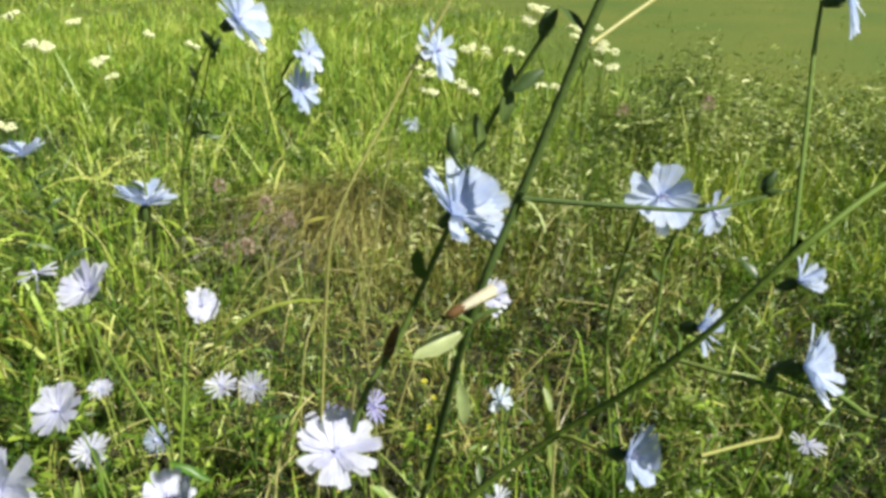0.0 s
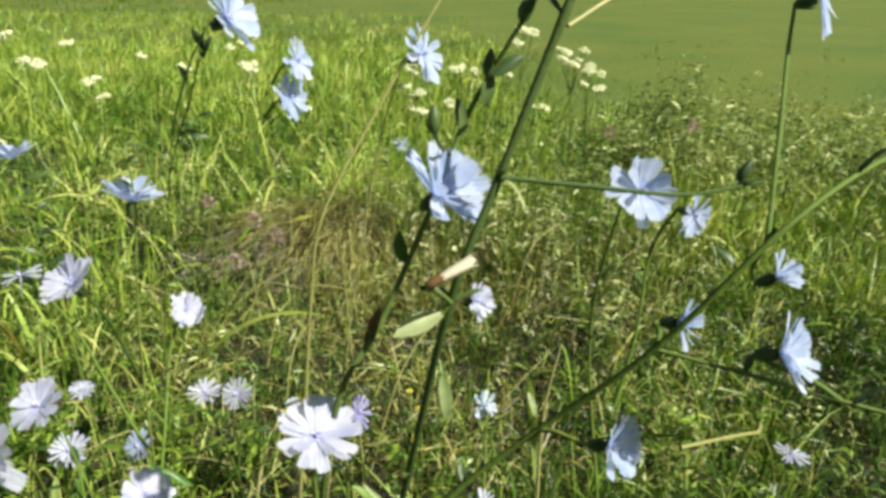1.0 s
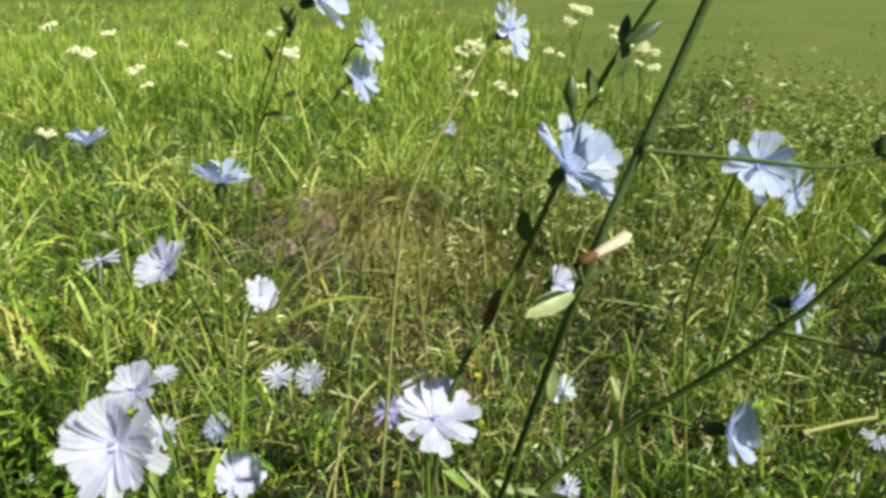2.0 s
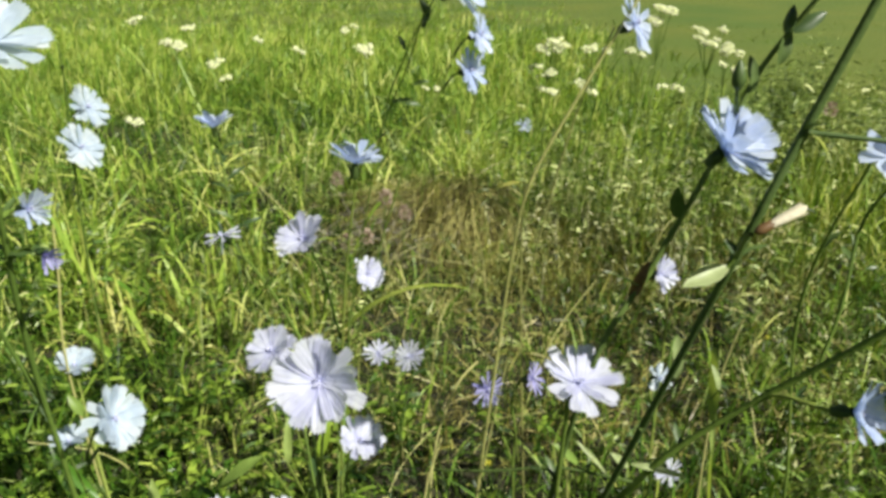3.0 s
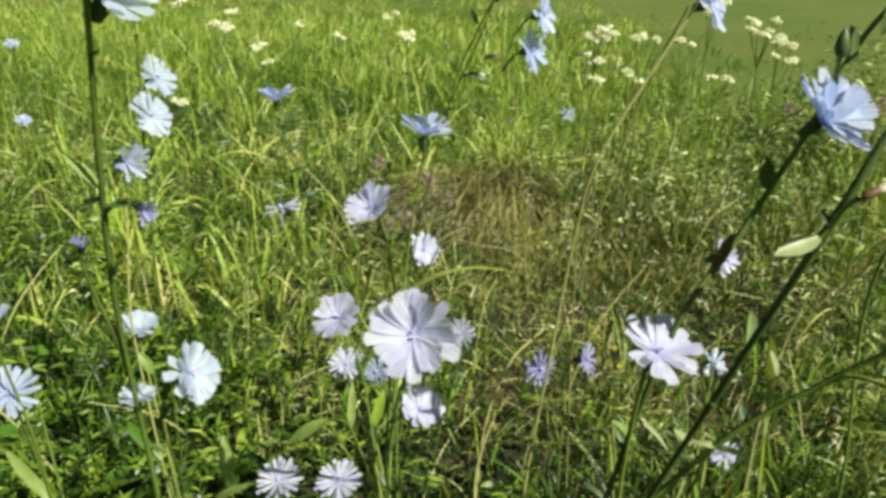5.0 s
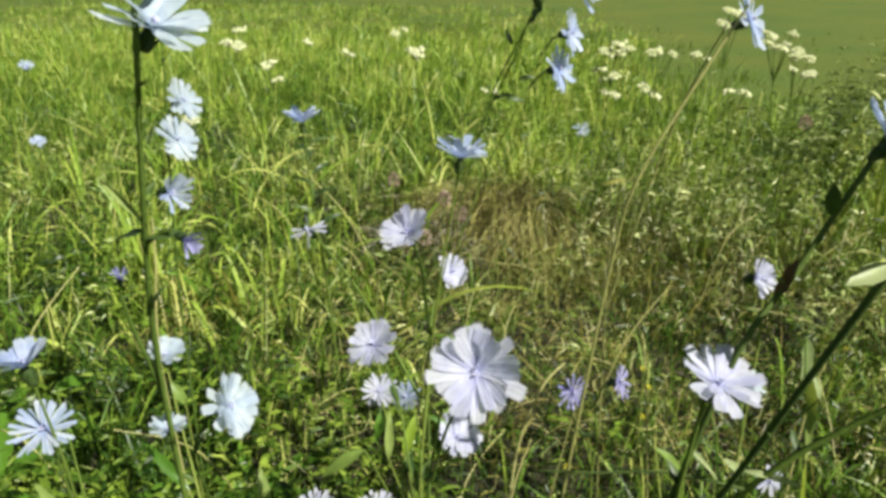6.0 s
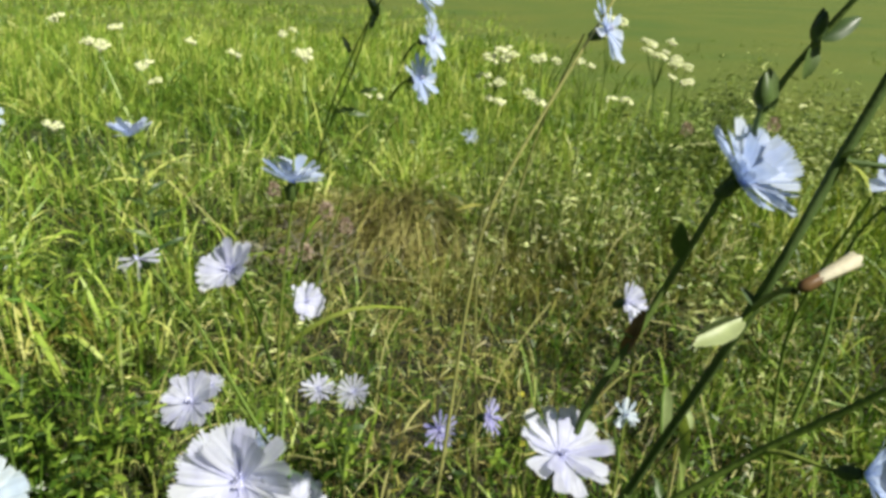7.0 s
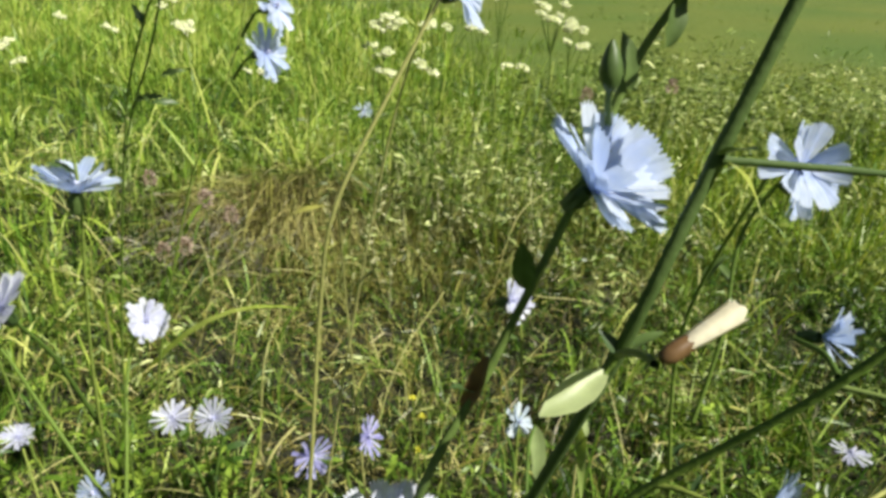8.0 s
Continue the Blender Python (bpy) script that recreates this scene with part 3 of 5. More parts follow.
# ---- chicory ----
def petal_mesh(name, mat, bend, side_bend, twist, narrow):
    """One strap-shaped petal, 1 long, widest near its five-toothed tip, with shallow ribs, lying along x."""
    rows, cols = 6, 9
    vs, fs = [], []
    for i in range(rows + 1):
        t = i / rows
        w = (0.050 + 0.092 * min(1, t * 1.5) ** 0.85) * (1 - 0.10 * max(0, t - 0.85) / 0.15) * narrow
        for j in range(cols):
            s = j / (cols - 1) * 2 - 1
            x = t * 0.95
            if i == rows:
                x += (0.035 if j % 2 == 0 else -0.030) - 0.035 * s * s
            y = s * w + side_bend * t * t
            z = bend * t * t + 0.008 * math.cos(s * 9) * min(1, t * 2) + 0.04 * s * s * (1 - 0.8 * t)
            ct, st = math.cos(twist * t), math.sin(twist * t)
            vs.append((x, y * ct - z * st * 0.3, z * ct + y * st))
    for i in range(rows):
        for j in range(cols - 1):
            a = i * cols + j
            fs.append((a, a + 1, a + cols + 1, a + cols))
    return mesh_of(name, vs, fs, mat)


BENDS = [(0.05, 0.02, 0.06, 1.0), (-0.06, -0.03, -0.14, 1.06), (-0.14, 0.03, 0.12, 0.95), (0.10, -0.05, 0.22, 1.0), (0.0, 0.05, -0.25, 0.92), (-0.10, -0.02, 0.10, 1.1)]
PETALS = {tint: [petal_mesh("petal", mat, *b) for b in BENDS] for tint, mat in (("blue", BLUE), ("lilac", LILAC), ("pale", PALE), ("violet", VIOLET))}
SLIM = {tint: [petal_mesh("petal", mat, b[0], b[1], b[2], 0.55) for b in BENDS] for tint, mat in (("blue", BLUE), ("lilac", LILAC), ("pale", PALE), ("violet", VIOLET))}


def calyx_mesh(girth=1.0):
    """A ribbed green cup with pointed bracts, its mouth at the origin, along -z, in metres."""
    vs, fs = [], []
    prof = [(-0.0135, 0.0016), (-0.0125, 0.0034), (-0.009, 0.0042), (-0.005, 0.0038), (-0.001, 0.0034)]
    sides = 10
    for z, r in prof:
        for s in range(sides):
            a = 2 * math.pi * s / sides
            vs.append((math.cos(a) * r * (1 + 0.1 * (s % 2)), math.sin(a) * r * (1 + 0.1 * (s % 2)), z))
    for i in range(len(prof) - 1):
        for s in range(sides):
            t = (s + 1) % sides
            fs.append((i * sides + s, i * sides + t, (i + 1) * sides + t, (i + 1) * sides + s))
    for s in range(8):
        a = 2 * math.pi * s / 8
        k = len(vs)
        for r, z, w in ((0.0040, -0.010, 0.0016), (0.0054, -0.0060, 0.0014), (0.0062, -0.0020, 0.0003)):
            for q in (-1, 1):
                vs.append((math.cos(a) * r - math.sin(a) * w * q, math.sin(a) * r + math.cos(a) * w * q, z))
        fs += [(k, k + 1, k + 3, k + 2), (k + 2, k + 3, k + 5, k + 4)]
    vs = [(x * girth, y * girth, z * (0.4 + 0.6 * girth)) for x, y, z in vs]
    return mesh_of("calyx", vs, fs, CALYX)


def anther_mesh():
    rng = np.random.default_rng(3)
    pieces = []
    for i in range(9):
        a, l = rng.uniform(0, 6.28), rng.uniform(0.15, 0.75)
        d = Vector((math.cos(a) * l, math.sin(a) * l, 1)).normalized()
        v, f, _ = tube([(0, 0, 0), d * 0.004 + Vector((0, 0, 0.001)), d * rng.uniform(0.004, 0.0065)], 0.00035, 0.00045, 4)
        pieces.append((v, f))
    return mesh_of("stamen_tuft", *join(pieces), ANTHER)


CALYX_ME, SLIM_CALYX_ME, STAMEN_ME = calyx_mesh(0.8), calyx_mesh(0.6), anther_mesh()


def aim(at, normal, spin=0.0):
    return Matrix.Translation(at) @ Vector(normal).normalized().to_track_quat("Z", "Y").to_matrix().to_4x4() @ Matrix.Rotation(spin, 4, "Z")


def facing(right, up, near):
    """A direction told by how far it goes to the right, upwards along the slope of view, and back towards the path."""
    return Vector((right, 0.41 * up - 0.91 * near, 0.91 * up + 0.41 * near)).normalized()


def flower(plant, seed, at, size, normal, tint="blue", count=24, lift=18, slim=False, gone=0.0, uneven=5, cup=None, broad=1.0):
    """A chicory flower head: calyx with its petals and stamens. lift: degrees by which the petals rise from flat. gone: the share of petals that have dropped."""
    rng = random.Random(seed)
    origin = plant.location
    small = min(1.0, size / 0.036)
    m = aim(Vector(at) - origin, normal, rng.uniform(0, 6.28)) @ Matrix.Scale(small, 4)
    size = size / small
    head = part("flower_head", cup or CALYX_ME, plant, "", m)
    part("stamen_tuft", STAMEN_ME, head, "blue-violet stamens")
    meshes = (SLIM if slim else PETALS)[tint]
    for k in range(count):
        if rng.random() < gone:
            continue
        ring = k % 2
        a = 2 * math.pi * (k + rng.uniform(-0.2, 0.2)) / count
        up = radians(lift + ring * 4 + rng.gauss(0, uneven))
        length = size * 0.5 * (0.93 if ring else 1.0) * rng.uniform(0.92, 1.06)
        pm = Matrix.Rotation(a, 4, "Z") @ Matrix.Translation((0.0012 - 0.0006 * ring, 0, 0.0002 + 0.0010 * ring)) @ Matrix.Rotation(-up, 4, "Y") @ Matrix.Rotation(0.10 + rng.gauss(0, 0.06), 4, "X") @ Matrix.Diagonal((length, length * broad * rng.uniform(0.92, 1.12), length, 1))
        part("petal", meshes[rng.randrange(len(meshes))], head, "", pm)
    return head


def leaf_mesh(name, length, width, bend, mat, lobes=0, seed=0):
    """A pointed leaf along x with a folded midrib and, if asked, lobed edges."""
    rng = random.Random(seed)
    vs, fs, rows = [], [], 14 if lobes else 8
    for i in range(rows + 1):
        t = i / rows
        w = width * 0.5 * math.sin(math.pi * min(1, 0.04 + t * 0.95)) ** 0.7 * (1 if not lobes else 0.55 + 0.45 * abs(math.sin(t * math.pi * lobes)))
        drop = bend * length * t * t
        wob = 0.04 * length * math.sin(t * 9 + seed)
        for s in (-1, -0.5, 0, 0.5, 1):
            vs.append((length * t * (1 - 0.12 * abs(bend)), s * w * rng.uniform(0.93, 1.07), -drop + abs(s) * w * 0.35 + wob * s * 0.5))
    for i in range(rows):
        for j in range(4):
            a = i * 5 + j
            fs.append((a, a + 1, a + 6, a + 5))
    return mesh_of(name, vs, fs, mat)


BRACT_ME = leaf_mesh("bract", 0.016, 0.005, 0.15, CALYX)


def bud_mesh():
    vs, fs = [], []
    prof = [(0, 0.0012), (0.002, 0.0030), (0.006, 0.0040), (0.010, 0.0034), (0.014, 0.0022), (0.017, 0.0006)]
    for z, r in prof:
        for s in range(8):
            a = 2 * math.pi * s / 8
            vs.append((math.cos(a) * r * (1 + 0.12 * (s % 2)), math.sin(a) * r * (1 + 0.12 * (s % 2)), z))
    for i in range(len(prof) - 1):
        for s in range(8):
            fs.append((i * 8 + s, i * 8 + (s + 1) % 8, (i + 1) * 8 + (s + 1) % 8, (i + 1) * 8 + s))
    return mesh_of("bud", vs, fs, CALYX)


BUD_ME = bud_mesh()


def stem(plant, path, r0, r1, mat=STEM, name="stem", bracts=0, seed=0, label=""):
    o = plant.location
    v, f, fine = tube([Vector(p) - o for p in path], r0, r1)
    ob = part(name, mesh_of(name, v, f, mat), plant, label)
    rng = random.Random(seed + 77)
    for k in range(bracts):
        i = int(len(fine) * (k + 1) / (bracts + 1))
        a = rng.uniform(0, 6.28)
        part("bract", BRACT_ME, plant, "", Matrix.Translation(fine[i]) @ Matrix.Rotation(a, 4, "Z") @ Matrix.Rotation(-radians(rng.uniform(25, 60)), 4, "Y") @ Matrix.Scale(rng.uniform(0.6, 1.2), 4))
    return ob


def buds(plant, at, spread, count, seed, size=0.62):
    rng = random.Random(seed)
    for k in range(count):
        d = Vector(spread) + Vector((rng.uniform(-0.7, 0.7), rng.uniform(-0.7, 0.7), rng.uniform(-0.2, 0.5)))
        part("bud", BUD_ME, plant, "dark closed bud", aim(Vector(at) - plant.location + Vector((0, 0, 0.002 * k)), d) @ Matrix.Scale(size * rng.uniform(0.8, 1.2), 4))


def stalked(plant, seed, root, at, size, normal, thick=0.0011, bracts=2, **kw):
    """A flower on its own stalk, which leaves root upwards and ends in the calyx."""
    normal = Vector(normal).normalized()
    end = Vector(at) - normal * 0.0125
    a = Vector(root)
    rise = (end - a).length
    path = [a, a.lerp(end, 0.33) + Vector((0, 0, 0.06 * rise)), a.lerp(end, 0.72) + Vector((0, 0, 0.05 * rise)) - normal * 0.06 * rise, end]
    stem(plant, path, thick * 1.35, thick * 0.85, bracts=bracts, seed=seed)
    flower(plant, seed, at, size, normal, **kw)


CH = "flowering chicory stems"

# the tall branching plant beside the path
p1 = thing("chicory_plant", (-0.005, 0.45, 0), "tall branching chicory with dark stems and pale blue flowers", "chicory", CH)
FORK = (0.118, 0.392, 0.360)
stem(p1, [(-0.005, 0.45, -0.01), (0.014, 0.42, 0.18), (0.042, 0.364, 0.350), (0.064, 0.317, 0.480), (0.084, 0.319, 0.538), (0.106, 0.322, 0.600), (0.118, 0.324, 0.63)], 0.0020, 0.0018, DARKSTEM, bracts=5, seed=1)
HJ = (0.084, 0.317, 0.538)
stem(p1, [HJ, (0.125, 0.322, 0.533), (0.170, 0.345, 0.523), (0.222, 0.385, 0.518)], 0.0011, 0.0007, DARKSTEM, name="branch", seed=2)
buds(p1, (0.205, 0.375, 0.519), (1, 0.2, 0.3), 2, 4)
stem(p1, [(0.020, 0.408, 0.225), (0.066, 0.402, 0.300), FORK, (0.173, 0.368, 0.430), (0.221, 0.357, 0.500), (0.275, 0.385, 0.527), (0.340, 0.42, 0.54)], 0.0022, 0.0013, STEM, name="branch", bracts=4, seed=3)
stem(p1, [(0.173, 0.368, 0.430), (0.212, 0.345, 0.430), (0.255, 0.322, 0.428), (0.31, 0.30, 0.424)], 0.0012, 0.0008, DARKSTEM, name="branch", bracts=2, seed=5)
stem(p1, [(0.217, 0.358, 0.494), (0.238, 0.412, 0.540), (0.252, 0.450, 0.575), (0.258, 0.465, 0.600)], 0.0013, 0.0010, name="branch", seed=6)
flower(p1, 101, (0.266, 0.455, 0.603), 0.046, facing(0.82, 0.12, 0.52), lift=6)
stalked(p1, 103, (0.250, 0.325, 0.428), (0.223, 0.337, 0.446), 0.042, facing(0.78, 0.12, 0.62), bracts=0, lift=34)
stalked(p1, 104, (0.225, 0.37, 0.497), (0.257, 0.423, 0.448), 0.034, facing(0.55, 0.25, 0.55), bracts=0, lift=42, gone=0.4, uneven=16)
stalked(p1, 105, (0.175, 0.37, 0.432), (0.203, 0.423, 0.417), 0.036, facing(0.5, 0.05, 0.6), bracts=0, lift=46, gone=0.4, uneven=14)
stalked(p1, 106, FORK, (0.152, 0.359, 0.374), 0.043, facing(0.74, 0.12, 0.66), bracts=1, lift=32)
NODE = Vector((0.064, 0.315, 0.482))


def lay(at, along, normal=(0.1, -0.8, 0.6)):
    """The pose of a leaf that starts at a point, goes along a direction and turns its face to normal."""
    x = Vector(along).normalized()
    y = Vector(normal).cross(x).normalized()
    z = x.cross(y)
    return Matrix.Translation(at) @ Matrix((x, y, z)).transposed().to_4x4()


stem(p1, [NODE, (0.0625, 0.3150, 0.479), (0.0609, 0.3148, 0.4763)], 0.0009, 0.0007, name="leaf_stalk")
part("leaf", leaf_mesh("leaf", 0.0245, 0.0092, 0.10, PALELEAF), p1, "pale green pointed leaf", lay(Vector((0.0609, 0.3148, 0.4763)) - p1.location, (-0.0199, -0.0124, -0.0035), (0.45, -0.35, 0.85)))


def pod_mesh():
    """A spent flower head: a pleated wedge that widens to a frayed tip."""
    rng = random.Random(5)
    vs, fs, sides = [], [], 14
    prof = [(0, 0.0020), (0.004, 0.0030), (0.010, 0.0036), (0.017, 0.0041), (0.022, 0.0045), (0.0255, 0.0046)]
    for i, (z, r) in enumerate(prof):
        for s in range(sides):
            a = 2 * math.pi * s / sides
            rr = r * (1 + (0.16 if s % 2 else -0.06)) * rng.uniform(0.94, 1.06)
            vs.append((math.cos(a) * rr, math.sin(a) * rr * 0.8, z + (rng.uniform(-0.0030, 0.0022) if i == len(prof) - 1 else 0)))
    for i in range(len(prof) - 1):
        for s in range(sides):
            fs.append((i * sides + s, i * sides + (s + 1) % sides, (i + 1) * sides + (s + 1) % sides, (i + 1) * sides + s))
    return mesh_of("seed_head", vs, fs, CREAM)


def husk_mesh():
    """The dried bracts that clasp the foot of the seed head."""
    vs, fs, sides = [], [], 12
    prof = [(-0.008, 0.0009), (-0.0068, 0.0024), (-0.0035, 0.0034), (0.0005, 0.0033), (0.0035, 0.0030)]
    for i, (z, r) in enumerate(prof):
        for s in range(sides):
            a = 2 * math.pi * s / sides
            rr = r * (1 + 0.12 * (s % 2))
            vs.append((math.cos(a) * rr, math.sin(a) * rr, z + (0.0016 * (s % 2) if i == len(prof) - 1 else 0)))
    for i in range(len(prof) - 1):
        for s in range(sides):
            fs.append((i * sides + s, i * sides + (s + 1) % sides, (i + 1) * sides + (s + 1) % sides, (i + 1) * sides + s))
    return mesh_of("husk", vs, fs, RUST)


pod_at = Vector((0.0592, 0.2705, 0.5125))
POD_WAY = Vector((0.0127, 0.0038, 0.0062)).normalized()
stem(p1, [NODE, (0.060, 0.298, 0.494), (0.056, 0.280, 0.505), pod_at - POD_WAY * 0.006], 0.0012, 0.0009, DARKSTEM, name="branch")
part("seed_head", pod_mesh(), p1, "cream closed seed head", aim(pod_at - p1.location, POD_WAY) @ Matrix.Scale(0.58, 4))
part("husk", husk_mesh(), p1, "rusty brown dried husk", aim(pod_at - p1.location, POD_WAY) @ Matrix.Scale(0.58, 4))
part("leaf", leaf_mesh("leaf", 0.016, 0.004, 0.6, PALELEAF), p1, "curled dry leaf", lay(Vector(HJ) - p1.location, facing(0.8, -0.35, 0.2), facing(0.3, 0.8, 0.3)))
stem(p1, [(0.108, 0.322, 0.597), (0.125, 0.335, 0.606), (0.141, 0.347, 0.614), (0.154, 0.356, 0.618)], 0.0008, 0.0009, DRYSTEM, name="twig", label="pale dry side twig")
part("leaf", leaf_mesh("leaf", 0.014, 0.0035, 0.35, PALELEAF), p1, "pale leaf at the twig's tip", lay(Vector((0.153, 0.356, 0.618)) - p1.location, (0.9, 0.3, 0.1)))
stem(p1, [(0.050, 0.350, 0.395), (0.054, 0.370, 0.403), (0.0600, 0.387, 0.400)], 0.0007, 0.0006, name="leaf_stalk")
part("leaf", leaf_mesh("leaf", 0.030, 0.0085, 0.1, PALELEAF), p1, "pale drooping leaf", lay(Vector((0.0600, 0.387, 0.400)) - p1.location, (0.0045, -0.002, -0.030), (0.4, -0.85, 0.3)))

stem(p1, [(0.050, 0.404, 0.276), (0.0, 0.408, 0.280), (-0.045, 0.414, 0.268), (-0.090, 0.42, 0.259)], 0.0011, 0.0007, DARKSTEM, name="branch", bracts=3, seed=8)
part("bract", leaf_mesh("bract", 0.009, 0.004, 0.2, CALYX, 0, 1), p1, "dark bract at the node", lay(NODE - p1.location, facing(-0.5, 0.75, 0.2), facing(0.2, 0.3, 0.9)))

for k, (foot, tip) in enumerate((((0.030, 0.402, 0.283), (0.012, 0.402, 0.309)), ((0.044, 0.402, 0.290), (0.034, 0.398, 0.303)), ((0.046, 0.403, 0.292), (0.084, 0.398, 0.291)))):
    part("leaf", leaf_mesh("leaf", (Vector(tip) - Vector(foot)).length, (0.003, 0.006, 0.005)[k], 0.25, PALELEAF, 0, 30 + k), p1, "pale leaf on the low branch", lay(Vector(foot) - p1.location, Vector(tip) - Vector(foot), (0.2, -0.6, 0.75)))

# its neighbour with the large open flower
p2 = thing("chicory_plant", (-0.03, 0.46, 0), "chicory with one wide open flower and dark buds above it", "chicory", CH)
stem(p2, [(-0.03, 0.42, -0.01), (-0.02, 0.37, 0.20), (0.005, 0.333, 0.400), (0.032, 0.342, 0.460), (0.057, 0.345, 0.520), (0.070, 0.350, 0.555), (0.084, 0.345, 0.582), (0.092, 0.340, 0.597)], 0.0018, 0.0010, DARKSTEM, bracts=4, seed=11)
flower(p2, 113, (0.057, 0.335, 0.524), 0.048, facing(0.54, 0.44, 0.60), lift=35, uneven=12, cup=SLIM_CALYX_ME, gone=0.06, broad=1.12)
stem(p2, [(0.064, 0.347, 0.538), (0.059, 0.334, 0.547), (0.0567, 0.327, 0.554)], 0.0009, 0.0009, DARKSTEM, name="stalk")
buds(p2, (0.0567, 0.3269, 0.553), (0.0, 0, 2.0), 1, 12, 0.85)
buds(p2, (0.079, 0.346, 0.574), (0.5, 0, 1.2), 2, 13, 0.62)
buds(p2, (0.092, 0.340, 0.597), (0.8, 0, 0.6), 2, 14, 0.60)
for k, (at, along, long) in enumerate((((0.0775, 0.346, 0.561), (0.25, 0.0, 1.0), 0.017), ((0.081, 0.345, 0.575), (0.75, 0.0, 0.5), 0.016), ((0.069, 0.348, 0.549), (-0.1, -0.1, 1.0), 0.016))):
    part("bract", leaf_mesh("bract", long, 0.0062, 0.25, CALYX, 0, 40 + k), p2, "dark clasping bract", lay(Vector(at) - p2.location, along, (0.3, -0.8, 0.4)))
part("leaf", leaf_mesh("leaf", 0.024, 0.0058, 0.1, RUST), p2, "withered brownish leaf", lay(Vector((0.0310, 0.3405, 0.466)) - p2.location, (-0.0095, -0.004, -0.024), facing(-0.1, 0.3, 0.9)))
part("leaf", leaf_mesh("leaf", 0.016, 0.0072, 0.15, STEM), p2, "dull green clasping leaf", lay(Vector((0.0425, 0.3425, 0.489)) - p2.location, (-0.0035, -0.004, 0.020), facing(-0.25, 0.1, 0.9)))

p19 = thing("chicory_plant", (0.20, 0.53, 0), "slender chicory with one open pale blue flower", "chicory", CH)
stalked(p19, 102, (0.20, 0.53, -0.01), (0.169, 0.419, 0.502), 0.041, facing(0.30, -0.10, 0.85), bracts=3, lift=24, gone=0.12, uneven=11, broad=1.15)
stalked(p19, 107, (0.195, 0.51, 0.30), (0.239, 0.524, 0.453), 0.036, facing(0.55, -0.35, 0.6), bracts=1, lift=10, gone=0.15)

p3 = thing("chicory_plant", (0.10, 0.60, 0), "low chicory with small half-withered whitish flowers", "chicory", CH)
stem(p3, [(0.10, 0.60, -0.01), (0.10, 0.60, 0.12), (0.10, 0.602, 0.28), (0.094, 0.602, 0.335)], 0.0017, 0.0010, bracts=3, seed=20)
flower(p3, 120, (0.086, 0.596, 0.345), 0.036, facing(0.55, 0.20, 0.55), tint="lilac", lift=40, gone=0.18, uneven=13)
stalked(p3, 121, (0.10, 0.60, 0.18), (0.097, 0.589, 0.242), 0.028, facing(0.5, 0.1, 0.75), tint="pale", lift=5, gone=0.3, uneven=18)
stalked(p3, 122, (0.10, 0.60, 0.08), (0.091, 0.482, 0.224), 0.025, facing(0.3, -0.3, 0.8), tint="lilac", lift=-20, gone=0.35, uneven=20)

p4 = thing("chicory_plant", (0.02, 0.39, 0), "chicory stem with a wide open pale blue flower", "chicory", CH)
stalked(p4, 130, (0.02, 0.39, -0.01), (-0.0005, 0.322, 0.404), 0.0440, facing(0.28, 0.66, 0.62), tint="lilac", thick=0.0014, bracts=3, lift=23, uneven=5, broad=1.0)
p5 = thing("chicory_plant", (-0.03, 0.62, 0), "chicory with two small narrow-petalled violet flowers", "chicory", CH)
stem(p5, [(-0.03, 0.62, -0.01), (-0.035, 0.60, 0.12)], 0.0016, 0.0013, bracts=1, seed=21)
stalked(p5, 131, (-0.035, 0.60, 0.12), (-0.062, 0.581, 0.223), 0.036, facing(0.5, -0.1, 0.55), tint="violet", slim=True, lift=15, gone=0.15)
stalked(p5, 132, (-0.035, 0.60, 0.12), (-0.020, 0.584, 0.236), 0.034, facing(0.75, 0.2, 0.4), tint="violet", slim=True, lift=15, gone=0.15)

p6 = thing("chicory_plant", (-0.17, 0.44, 0), "bushy chicory with several open whitish-lilac flowers", "chicory", CH)
stem(p6, [(-0.17, 0.44, -0.01), (-0.168, 0.42, 0.12), (-0.158, 0.37, 0.26), (-0.135, 0.30, 0.39)], 0.0012, 0.0006, bracts=4, seed=22)
stalked(p6, 140, (-0.150, 0.35, 0.30), (-0.111, 0.250, 0.4455), 0.0415, facing(0.06, 0.10, 0.95), thick=0.0007, bracts=1, tint="lilac", lift=25, uneven=9, gone=0.06, broad=1.05)
stalked(p6, 141, (-0.163, 0.39, 0.20), (-0.207, 0.431, 0.344), 0.041, facing(-0.25, 0.5, 0.8), thick=0.0007, bracts=2, tint="lilac", lift=18)
stalked(p6, 142, (-0.168, 0.42, 0.12), (-0.148, 0.430, 0.272), 0.039, facing(0.5, 0.55, 0.6), thick=0.0007, bracts=1, tint="lilac", lift=24)
stalked(p6, 143, (-0.168, 0.42, 0.12), (-0.213, 0.460, 0.285), 0.030, facing(0.1, 0.5, 0.8), thick=0.0007, bracts=1, slim=True, tint="lilac", lift=15)
stalked(p6, 144, (-0.168, 0.42, 0.10), (-0.217, 0.565, 0.210), 0.030, facing(-0.2, 0.2, 0.9), thick=0.0007, bracts=1, slim=True, lift=10)
stalked(p6, 145, (-0.17, 0.43, 0.06), (-0.238, 0.372, 0.239), 0.034, facing(0.0, 0.6, 0.7), thick=0.0007, bracts=1, lift=18, slim=True, tint="lilac")
stalked(p6, 146, (-0.17, 0.43, 0.06), (-0.196, 0.379, 0.239), 0.034, facing(0.1, 0.5, 0.8), thick=0.0007, bracts=1, lift=18, slim=True, tint="lilac")
